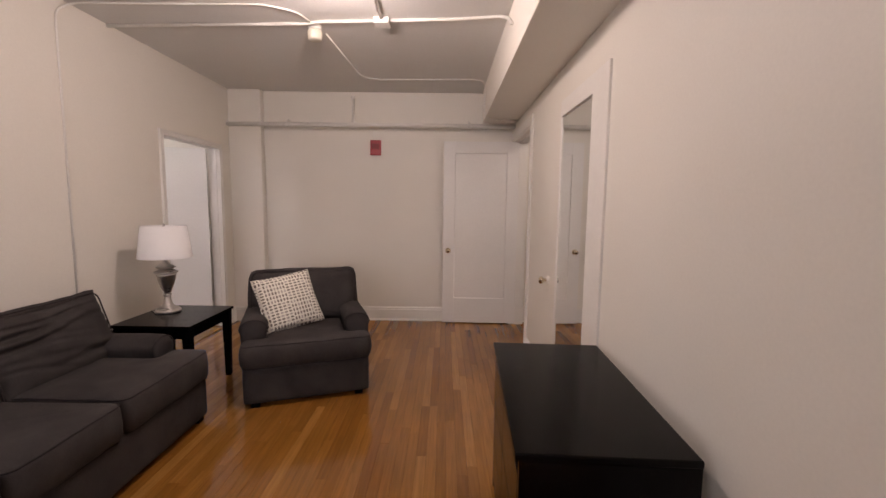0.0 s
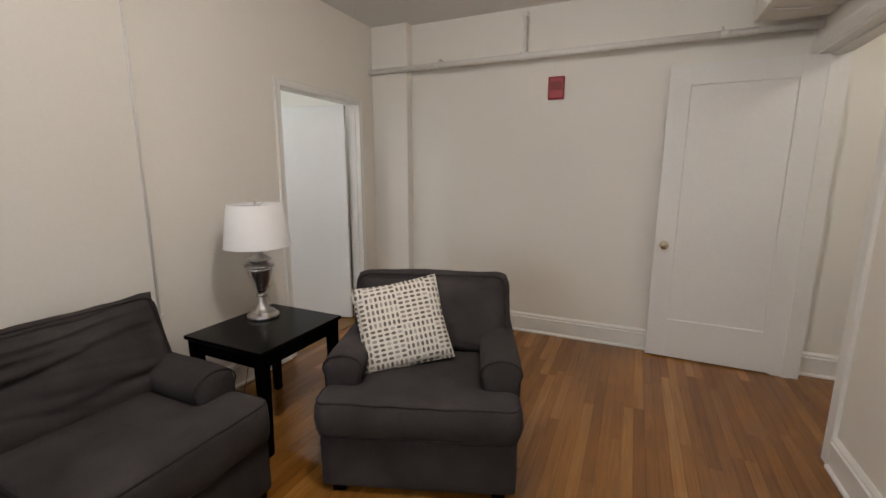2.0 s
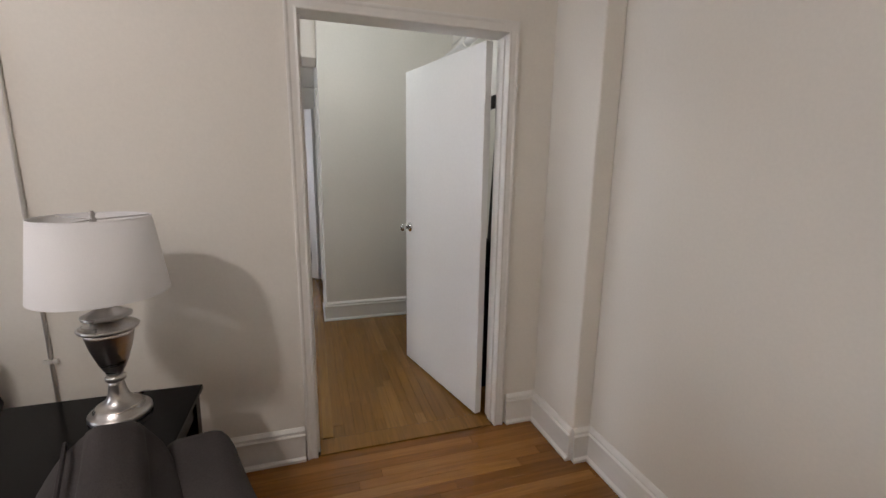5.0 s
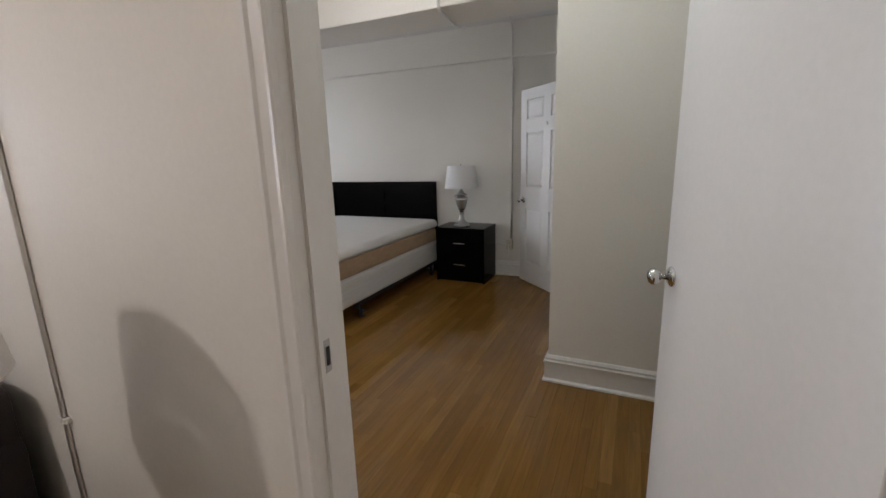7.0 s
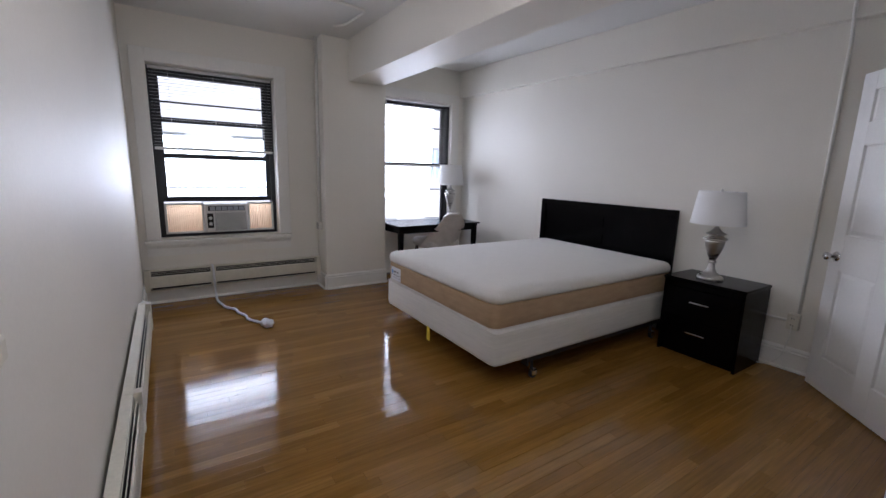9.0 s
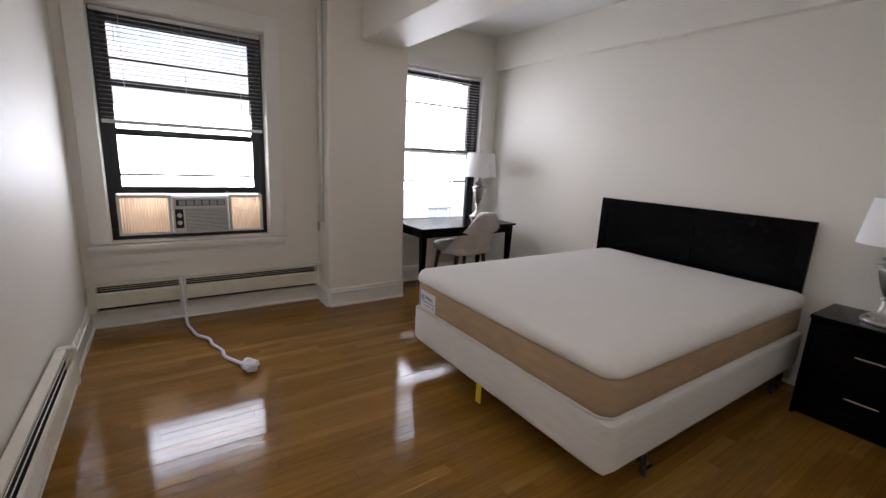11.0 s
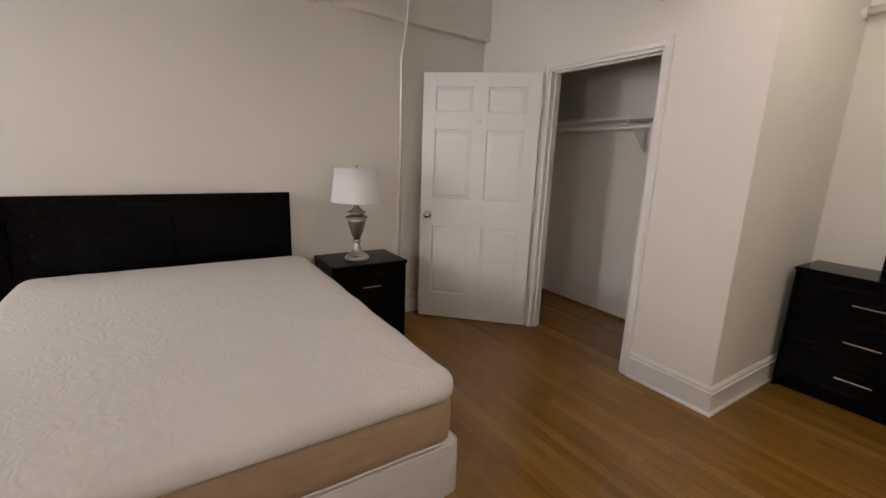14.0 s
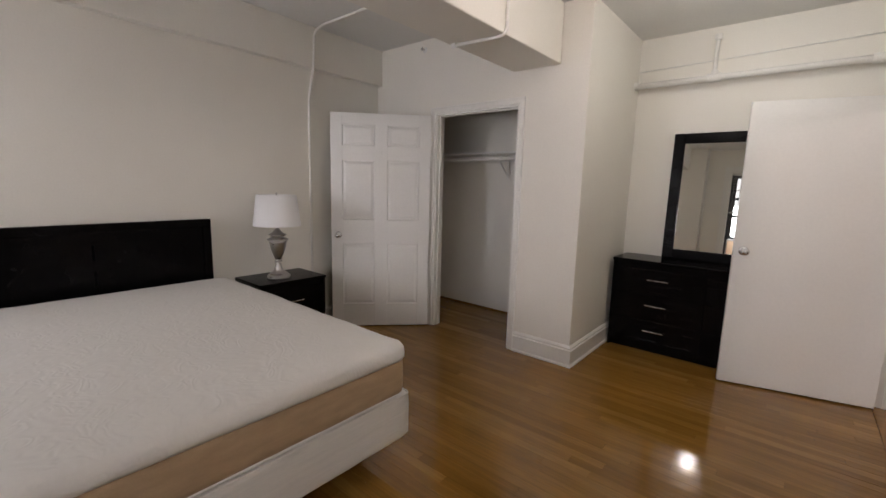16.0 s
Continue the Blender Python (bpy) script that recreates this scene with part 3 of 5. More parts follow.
ac = thing("air_conditioner", pose(-3.44, -0.10, 0.671), "white window air conditioner with peach pleated side panels", "air conditioner")
b = box(0, 0.41, -0.38, 0.02, 0, 0.305, r=0.008)
part("housing", b, AIRW, ac)
part("front_cover", box(0.004, 0.406, 0.02, 0.055, 0.004, 0.300, r=0.012), AIRW, ac)
# flat dark sheet on the cover, its colour giving the vent's inner shade
part("vent_recess", box(0.03, 0.38, 0.052, 0.0565, 0.232, 0.280), DARKGAP, ac)
for k in range(6):
    part("louver", box(0.035 + k * 0.056, 0.084 + k * 0.056, 0.050, 0.060, 0.236, 0.276, r=0.002, seg=1), material("air_louver_grey", (0.36, 0.39, 0.45), 0.4) if k == 0 else bpy.data.materials["air_louver_grey"], ac)
for k in range(17):
    part("grille_bar", box(0.022, 0.318, 0.054, 0.0595, 0.020 + k * 0.0115, 0.0265 + k * 0.0115), AIRW, ac)
# grey sheet between the bars, putting the shade of the gaps into colour
part("grille_gap", box(0.020, 0.320, 0.0545, 0.0565, 0.018, 0.212), material("grille_shade", (0.16, 0.16, 0.16), 0.6), ac)
part("control_panel", box(0.335, 0.392, 0.054, 0.0575, 0.05, 0.205, r=0.002, seg=1), DARKGAP, ac)
for z in (0.095, 0.155):
    k = part("dial", lathe([(0.017, 0), (0.017, 0.008), (0.013, 0.012)], 20), AIRW, ac)
    k.matrix_local = pose(0.363, 0.0575, z, -90, 0, 0)
for x0, x1 in ((-0.275, -0.004), (0.414, 0.765)):
    b = bmesh.new()
    n = int((x1 - x0 - 0.04) / 0.009)
    cols = [[b.verts.new((x0 + 0.02 + k * (x1 - x0 - 0.04) / n, 0.006 * (k % 2), z)) for z in (0.018, 0.296)] for k in range(n + 1)]
    for p, q in zip(cols, cols[1:]):
        b.faces.new((p[0], q[0], q[1], p[1]))
    part("side_panel", b, PLEAT, ac, "peach pleated side panel")
    f = box(x0, x1, -0.008, 0.014, 0.296, 0.314)
    f = box(x0, x1, -0.008, 0.014, 0.0, 0.018, bm=f)
    f = box(x0, x0 + 0.02, -0.008, 0.014, 0.018, 0.296, bm=f)
    f = box(x1 - 0.02, x1, -0.008, 0.014, 0.018, 0.296, bm=f)
    part("side_frame", f, AIRW, ac)

# its power cord, bundled in white plastic
BAG = material("white_plastic_wrap", (0.74, 0.74, 0.78), 0.35, vary=0.08, scale=30, grain=200, bump=0.3)
cord = thing("power_cord", pose(-3.06, 0.30, 0), "white plastic-wrapped power cord trailing across the floor", "cord")
line = [(0.012, -0.21, 0.352), (0.010, -0.155, 0.358), (0.006, -0.14, 0.30), (0.0, -0.13, 0.06), (0.0, 0.0, 0.016), (-0.035, 0.16, 0.014), (-0.045, 0.24, 0.014), (-0.13, 0.36, 0.014), (-0.125, 0.46, 0.016), (-0.185, 0.60, 0.014), (-0.175, 0.70, 0.016), (-0.26, 0.86, 0.018), (-0.29, 0.93, 0.02)]
part("cord", tube(line, 0.011, 8, smoothing=0.06), BAG, cord, smooth=True)
b = None
for k in range(9):
    a = k * 2.4
    s = bmesh.new()
    bmesh.ops.create_icosphere(s, subdivisions=2, radius=0.026 + 0.006 * (k % 3))
    for v in s.verts:
        v.co *= 1 + 0.35 * noise.noise(v.co * 60 + Vector((k, 0, 0)))
        v.co.z *= 0.8
    b = merge(b, s, pose(-0.29 + 0.022 * math.cos(a) - 0.003 * k, 0.93 + 0.03 * math.sin(a) + 0.004 * k, 0.030 + 0.004 * (k % 3)))
part("wrapped_end", b, BAG, cord)
part("plug", box(-0.335, -0.305, 0.955, 0.99, 0.004, 0.030, r=0.005), PLASTIC, cord)


# ---- baseboard heaters ----
def heater(m, length, label, slots):
    h = thing("baseboard_heater", m, label, "heater", "baseboard heaters")
    part("back_plate", box(0, length, 0, 0.012, 0, 0.205), AGED, h)
    part("cover", sweep([(0.062, 0.040), (0.072, 0.036), (0.072, 0.138), (0.066, 0.150), (0.060, 0.150), (0.062, 0.136)], (0.05, 0, 0), (length - 0.05, 0, 0), (0, 1, 0)), AGED, h)
    part("top_lip", sweep([(0.012, 0.198), (0.036, 0.198), (0.040, 0.190), (0.043, 0.191), (0.043, 0.206), (0.012, 0.206)], (0.05, 0, 0), (length - 0.05, 0, 0), (0, 1, 0)), AGED, h)
    part("bottom_lip", box(0.05, length - 0.05, 0.012, 0.070, 0.0, 0.009), AGED, h)
    part("element", box(0.06, length - 0.06, 0.013, 0.036, 0.012, 0.190), DARKGAP, h)
    for k in range(2):
        part("fin_bar", box(0.055, length - 0.055, 0.050 - 0.010 * k, 0.054 - 0.010 * k, 0.163 + 0.013 * k, 0.166 + 0.013 * k), AGED, h)
    for x in (0, length - 0.05):
        part("end_cap", box(x, x + 0.05, 0.0, 0.076, -0.002, 0.209, r=0.004), AGED, h)
    for x in slots:
        part("joint_cover", box(x - 0.025, x + 0.025, 0.012, 0.0755, -0.001, 0.2085, r=0.003), AGED, h)
    return h


heater(pose(-4.175, 0.069, 0.142), 1.715, "long cream baseboard heater under the window", (1.12,))
heater(pose(-2.469, 1.24, 0.142, 0, 0, 90), 3.0, "long cream baseboard heater along the wall", (1.5,))
tagged(part("heater_pipe", tube([(-2.46, 0.10, 0.25), (-2.455, 0.12, 0.20), (-2.462, 0.5, 0.17)], 0.009, 8, smoothing=0.03), PIPE), "thin white pipe beside the heater", "pipe")


# ---- pipes, conduits and wall fixtures ----
def pipe_run(name, runs, label, extra=None):
    p = thing(name, pose(*runs[0][0][0]), label, "pipe")
    inv = p.matrix_world.inverted()
    for points, r in runs:
        part("pipe", tube([inv @ Vector(q) for q in points], r, 12, smoothing=0.07), PIPE, p, smooth=True)
    for a, c, r in extra or ():
        part("fitting", tube([inv @ Vector(a), inv @ Vector(c)], r, 14), PIPE, p)
    return p


pipe_run("sprinkler_pipe", [([(-2.35, 5.868, 2.345), (1.0, 5.868, 2.345)], 0.024), ([(-0.88, 5.868, 2.345), (-0.88, 5.868, 2.66)], 0.015)],
         "white painted sprinkler pipe along the living room wall", [((-0.92, 5.868, 2.345), (-0.84, 5.868, 2.345), 0.031), ((-0.88, 5.868, 2.36), (-0.88, 5.868, 2.40), 0.022), ((-0.88, 5.868, 2.64), (-0.88, 5.868, 2.672), 0.022), ((-1.67, 5.868, 2.345), (-1.64, 5.868, 2.345), 0.029), ((0.45, 5.868, 2.345), (0.49, 5.868, 2.345), 0.029)])
pipe_run("sprinkler_pipe", [([(-4.25, 5.90, 2.328), (-2.45, 5.90, 2.328)], 0.026), ([(-3.64, 5.90, 2.328), (-3.64, 5.90, 2.64)], 0.016)],
         "white painted sprinkler pipe along the bedroom wall", [((-3.69, 5.90, 2.328), (-3.59, 5.90, 2.328), 0.036), ((-3.64, 5.90, 2.343), (-3.64, 5.90, 2.383), 0.026), ((-3.64, 5.90, 2.62), (-3.64, 5.90, 2.66), 0.026), ((-4.25, 5.90, 2.328), (-4.225, 5.90, 2.328), 0.034), ((-2.72, 5.90, 2.328), (-2.66, 5.90, 2.328), 0.035)])
pipe_run("thin_wire", [([(-4.25, 5.992, 2.47), (-3.66, 5.992, 2.485), (-2.45, 5.992, 2.52)], 0.005)], "thin painted wire along the bedroom wall")
pipe_run("thin_wire", [([(-1.97, 5.992, 2.388), (0.62, 5.992, 2.392)], 0.006)], "thin painted wire above the wall pipe")
for p in ((-1.655, 5.868, 2.40), (0.47, 5.868, 2.40)):
    tagged(part("pipe_hanger", tube([(p[0], p[1], 2.345), (p[0], p[1] + 0.05, 2.41), (p[0], 6.0, 2.41)], 0.006, 8, smoothing=0.02), PIPE), "small white painted pipe hanger on the wall", "pipe hanger")

pipe_run("conduit", [([(-2.343, 3.72, 0.30), (-2.343, 3.72, 2.66), (-2.30, 3.80, 2.738), (-1.02, 3.79, 2.738), (-0.83, 3.90, 2.738), (-0.80, 4.06, 2.738)], 0.007)], "white painted conduit up the wall and across the ceiling", [((-2.343, 3.72, 0.63), (-2.343, 3.72, 0.645), 0.011)])
tagged(part("conduit_strap", box(-2.35, -2.336, 3.695, 3.745, 0.628, 0.645, r=0.003), PIPE), "white painted conduit strap on the wall", "strap")
pipe_run("conduit", [([(-2.35, 4.16, 2.738), (-0.86, 4.09, 2.738), (-0.72, 4.05, 2.738), (-0.27, 4.02, 2.738)], 0.012), ([(-0.27, 4.02, 2.738), (0.30, 3.98, 2.738), (0.57, 3.93, 2.738), (0.609, 3.86, 2.70), (0.609, 3.70, 2.60)], 0.012), ([(-0.27, 4.02, 2.738), (-0.27, 3.50, 2.738), (-0.40, 3.36, 2.738)], 0.012)], "white painted conduit across the living room ceiling")
pipe_run("conduit", [([(-0.74, 4.28, 2.741), (-0.69, 5.30, 2.741), (-0.60, 5.46, 2.741), (0.45, 5.42, 2.741), (0.575, 5.44, 2.738), (0.608, 5.50, 2.70), (0.608, 5.52, 2.42), (0.66, 5.54, 2.369), (0.80, 5.60, 2.369), (0.99, 5.62, 2.369)], 0.0065)], "thin white conduit bent round the boxed soffit")
tagged(part("junction_box", box(-0.325, -0.215, 3.97, 4.07, 2.705, 2.75, r=0.006), PIPE), "white painted ceiling junction box", "junction box")
det = thing("heat_detector", pose(-0.79, 4.15, 2.75), "cream round heat detector under the ceiling", "detector")
part("base", lathe([(0.050, -0.03), (0.052, -0.025), (0.052, 0.0)], 28), PIPE, det)
part("body", lathe([(0.040, -0.105), (0.052, -0.095), (0.055, -0.045), (0.045, -0.03)], 28), AGED, det, smooth=True)

pipe_run("conduit", [([(-4.885, 4.0, 2.738), (-6.30, 4.0, 2.738), (-6.408, 3.99, 2.70), (-6.414, 3.985, 2.46), (-6.462, 3.985, 2.28), (-6.488, 3.975, 2.15), (-6.490, 3.975, 0.44)], 0.011)], "white conduit from the ceiling down to an outlet")
pipe_run("conduit", [([(-4.85, 4.0, 2.309), (-4.459, 4.04, 2.309), (-4.459, 4.04, 2.74)], 0.011)], "white conduit bent under the ceiling beam", [((-4.85, 4.0, 2.309), (-4.82, 4.003, 2.309), 0.017)])
pipe_run("conduit", [([(-4.19, 0.7, 2.738), (-4.27, 0.80, 2.738), (-4.30, 1.27, 2.738), (-3.60, 1.37, 2.738), (-3.2, 1.6, 2.738)], 0.012)], "white conduit across the bedroom ceiling")
pipe_run("conduit", [([(-4.163, 0.20, 0.76), (-4.163, 0.20, 2.75)], 0.016)], "white conduit up the side of the pillar")
ob = thing("switch_box", pose(-4.18, 0.20, 0.73), "grey metal switch box on the pillar", "switch")
part("box", box(0, 0.045, -0.035, 0.035, -0.045, 0.04, r=0.005), PIPE, ob)
part("cover", box(0.045, 0.050, -0.032, 0.032, -0.042, 0.036, r=0.001, seg=1), NICKEL, ob)


def outlet(m, label, deep=0.006, mat=PLASTIC):
    """A duplex outlet plate, its face to -y."""
    o = thing("outlet", m, label, "outlet")
    part("plate", box(-0.036, 0.036, -deep, 0, -0.058, 0.058, r=0.003), mat, o)
    for z in (-0.024, 0.024):
        part("socket", box(-0.017, 0.017, -deep - 0.002, -deep + 0.001, z - 0.017, z + 0.017, r=0.002), mat, o)
        for x in (-0.007, 0.007):
            part("slot", box(x - 0.0015, x + 0.0015, -deep - 0.0026, -deep, z - 0.005, z + 0.007), DARKGAP, o)
    return o


outlet(pose(-1.02, 6.0, 0.265, 0, 90, 0), "white duplex outlet low on the wall")
o2 = outlet(pose(-6.500, 3.955, 0.375, 0, 0, 90), "ivory surface-mounted outlet box beside the nightstand", 0.045, AGED)
pipe_run("conduit", [([(-6.482, 3.92, 0.375), (-6.455, 3.12, 0.375)], 0.009)], "thin ivory conduit behind the nightstand")
pipe_run("lamp_cord", [([(-6.445, 3.955, 0.345), (-6.42, 3.965, 0.28), (-6.43, 3.93, 0.10), (-6.41, 3.86, 0.02), (-6.39, 3.72, 0.008)], 0.004)], "thin white lamp cord hanging from the outlet")

# the painted outlet box and conduits beside the bedroom door
eb = thing("electrical_box", pose(-2.45, 4.535, 1.145), "cream painted metal electrical box with an outlet", "electrical box")
part("box", box(-0.062, 0, -0.118, 0.014, -0.022, 0.100, r=0.005), AGED, eb)
part("outlet_cover", box(-0.078, -0.050, -0.150, -0.112, -0.004, 0.120, r=0.006), AGED, eb)
part("cover_foot", box(-0.060, -0.004, -0.140, -0.116, -0.016, 0.030, r=0.004), AGED, eb)
for z in (0.020, 0.072, 0.106):
    part("slot", box(-0.0795, -0.0765, -0.139, -0.125, z - 0.012, z + (0.014 if z < 0.1 else 0.004)), DARKGAP, eb)
part("plug", box(-0.097, -0.078, -0.178, -0.146, 0.016, 0.052, r=0.007), AGED, eb)
part("side_box", box(-0.045, 0, -0.262, -0.205, 0.078, 0.122, r=0.005), AGED, eb)
nipple = [(-0.026, -0.118, 0.112), (-0.028, -0.150, 0.116), (-0.026, -0.205, 0.104)]
part("nipple", tube(nipple, 0.010, 10, smoothing=0.02), AGED, eb, smooth=True)
pipe_run("conduit", [([(-2.474, 4.512, 1.24), (-2.474, 4.512, 1.395)], 0.023), ([(-2.470, 4.545, 1.24), (-2.468, 4.560, 1.50), (-2.468, 4.560, 2.75)], 0.014), ([(-2.474, 4.500, 1.385), (-2.478, 4.40, 1.383), (-2.478, 4.345, 1.378), (-2.474, 4.318, 1.262)], 0.007), ([(-2.470, 4.475, 1.125), (-2.468, 4.470, 0.36)], 0.014), ([(-2.463, 4.515, 1.125), (-2.462, 4.505, 0.36)], 0.006)], "cream painted conduits beside the bedroom door")

alarm = thing("fire_alarm", pose(-0.637, 6.0, 2.105), "red wall-mounted fire alarm box", "fire alarm")
part("back_box", box(-0.064, 0.064, -0.035, 0, -0.088, 0.088, r=0.006), RED, alarm)
part("front_plate", box(-0.057, 0.057, -0.044, -0.034, -0.080, 0.080, r=0.005), RED, alarm)
part("grille", box(-0.045, 0.045, -0.048, -0.042, -0.020, 0.045, r=0.002, seg=1), material("dark_red_grille", (0.20, 0.01, 0.012), 0.5), alarm)
tagged(part("alarm_wire", tube([(-0.66, 5.994, 2.193), (-0.66, 5.994, 2.33)], 0.004, 6), PIPE), "thin painted wire above the fire alarm", "wire")
spr = thing("fire_sprinkler", pose(-5.86, 4.83, 2.66), "small chrome sidewall sprinkler head above the closet", "sprinkler")
k = part("escutcheon", lathe([(0.028, 0), (0.026, 0.006), (0.012, 0.012)], 20), PLASTIC, spr)
k.matrix_local = pose(0, 0, 0, 90, 0, 0)
k = part("head", lathe([(0.010, 0.010), (0.010, 0.035), (0.016, 0.040), (0.016, 0.044)], 14), CHROME, spr)
k.matrix_local = pose(0, 0, 0, 90, 0, 0)

# ceiling lamps out of view, one in each space; the corridor's is only added
GLOBE = material("lit_opal_glass", (1.0, 0.93, 0.82), 0.4, vary=0.0, emit=3.0)
for p in ((-0.48, 3.25, H), (-3.66, 3.76, H), (-3.30, 4.95, H), (1.74, 4.6, H)):
    cl = thing("ceiling_lamp", pose(*p), "lit round opal glass ceiling lamp, out of view", "ceiling lamp", "ceiling lamps")
    part("ceiling_plate", lathe([(0.17, -0.025), (0.175, -0.01), (0.175, 0.0)], 32), NICKEL, cl)
    part("globe", lathe([(0.03, -0.125), (0.09, -0.105), (0.14, -0.07), (0.16, -0.025)], 32), GLOBE, cl, smooth=True)


# ---- soft furniture ----
def cushion(sx, sy, sz, r, bulge=0.0, n=14, rough=0.0, seed=0, crown=0.0, crease=0.0, ears=0.0, folds=()):
    """A stuffed box: rounded, bulging, a little creased; its middle at the origin."""
    b = bmesh.new()
    bmesh.ops.create_cube(b, size=2)
    bmesh.ops.subdivide_edges(b, edges=list(b.edges), cuts=n, use_grid_fill=True)
    h = Vector((sx / 2, sy / 2, sz / 2))
    for v in b.verts:
        u = v.co.copy()
        p = Vector((u.x * h.x, u.y * h.y, u.z * h.z))
        q = Vector([max(-(h[k] - r), min(h[k] - r, p[k])) for k in range(3)])
        d = p - q
        if d.length > 1e-6:
            p = q + d.normalized() * r
        fx, fy, fz = 1 - u.x ** 2, 1 - u.y ** 2, 1 - u.z ** 2
        p.z += (bulge + (crown if u.z > 0 else 0)) * u.z * fx * fy
        p.x += bulge * 0.5 * u.x * fy * fz
        p.y += bulge * 0.5 * u.y * fx * fz
        if rough:
            w = noise.noise(Vector((p.x * 3 + seed, p.y * 3, p.z * 4))) + 0.5 * noise.noise(Vector((p.x * 9, p.y * 9 + seed, p.z * 11)))
            p += rough * w * Vector((u.x, u.y, u.z)).normalized()
        if crease:
            f = noise.noise(Vector((p.x * 2.2 + seed * 3.1, p.y * 13 + 2.0 * p.x, seed)))
            g = noise.noise(Vector((p.x * 7 + seed, p.y * 5, seed + 4.0)))
            p.z += u.z * crease * (-(max(0.0, 1 - abs(f) * 5) ** 1.5) * (0.5 + 0.5 * g) + 0.5 * g)
        if ears:
            e = abs(u.x) ** 5 * abs(u.y) ** 5
            p.x += ears * u.x * e
            p.y += ears * u.y * e - 0.35 * ears * (1 - u.x ** 2) * max(0.0, u.y) ** 3
            p.z *= 1 - 0.30 * max(abs(u.x), abs(u.y)) ** 6
        for y0, slope, wide, deep, x0 in folds:
            t = (u.y - y0 - slope * (u.x + 1) - 0.05 * math.sin(3 * u.x + seed)) / wide
            if u.z > 0.2:
                p.z += deep * math.exp(-((u.x - x0) / 0.75) ** 2) * (math.exp(-(t - 1.3) ** 2) * 0.7 - math.exp(-t * t))
        v.co = p
    return b


def stuffed(outline, z0, z1, r, seed, crown=0.012):
    """A seat cushion over a right-angled plan outline (counter-clockwise), with soft edges and a crowned top."""
    n = len(outline)
    plan = []
    for k in range(n):
        a, c, e = Vector(outline[k - 1]), Vector(outline[k]), Vector(outline[(k + 1) % n])
        d0, d1 = (c - a).normalized(), (e - c).normalized()
        turn = d0.x * d1.y - d0.y * d1.x
        n0, n1 = Vector((d0.y, -d0.x)), Vector((d1.y, -d1.x))
        rc = 0.055 if turn > 0 else 0.03
        mid = c - d0 * rc + d1 * rc
        for i in range(7):
            f = radians(90 * i / 6)
            nn = (n0 * math.cos(f) + n1 * math.sin(f)).normalized()
            plan.append((mid + nn * rc if turn > 0 else mid - nn * rc, nn))
        end = e - d1 * 0.06
        start = c + d1 * rc
        m = max(2, int((end - start).length / 0.03))
        for i in range(1, m):
            plan.append((start.lerp(end, i / m), n1))
    b = bmesh.new()
    rings = []
    for inset, z in ((0.040, z0), (0.012, z0 + 0.006), (0.0, z0 + r), (-0.006, (z0 + z1) / 2), (0.0, z1 - r), (0.009, z1 - 0.008), (0.022, z1), (0.035, z1 + crown * 0.3), (0.05, z1 + crown * 0.6)):
        ring = []
        for p, nn in plan:
            w = 0.0045 * (noise.noise(Vector((p.x * 5 + seed, p.y * 5, z * 9))) + 0.7 * noise.noise(Vector((p.x * 14, p.y * 14 + seed, z * 20))))
            q = p - nn * (inset + w)
            ring.append(b.verts.new((q.x, q.y, z + 0.7 * w)))
        rings.append(ring)
    m = len(plan)
    for lo, hi in zip(rings, rings[1:]):
        for k in range(m):
            b.faces.new((lo[k], lo[(k + 1) % m], hi[(k + 1) % m], hi[k]))
    b.faces.new(rings[0][::-1])
    b.faces.new(rings[-1])
    welts = []
    for ring in (rings[1], rings[5]):
        welts.append([v.co.copy() for v in ring] + [ring[0].co.copy()])
    return b, welts


def seat_cushion(parent, outline, z0, z1, seed):
    b, welts = stuffed(outline, z0, z1, 0.03, seed)
    ob = part("seat_cushion", b, GREY, parent, smooth=True)
    for line in welts:
        part("welt", tube(line, 0.0045, 6), GREYD, ob)


def seam(sx, sy, z, r, lift=0.0, rad=0.0045):
    """A welt round a cushion at height z."""
    pts = []
    c = r * 1.05
    hx, hy = sx / 2 - r + c * 1.0, sy / 2 - r + c * 1.0
    for cx, cy, a0 in ((1, 1, 0), (-1, 1, 90), (-1, -1, 180), (1, -1, 270)):
        for k in range(5):
            a = radians(a0 + k * 22.5)
            pts.append((cx * (sx / 2 - r) + r * 0.80 * math.cos(a), cy * (sy / 2 - r) + r * 0.80 * math.sin(a), z))
    return tube(pts + [pts[0]], rad, 6)


def soft(name, parent, size, at, r, bulge, mat=None, rot=(0, 0, 0), rough=0.004, seed=0, welt=True, label="", crown=0.0, n=14, crease=0.0, ears=0.0, folds=()):
    ob = part(name, cushion(*size, r, bulge, n, rough, seed, crown, crease, ears, folds), mat or GREY, parent, label, smooth=True)
    ob.matrix_local = pose(*at, *rot)
    if welt:
        for z in (size[2] / 2 - r * 0.35,):
            part("welt", seam(size[0], size[1], z, r), GREYD, ob)
    return ob


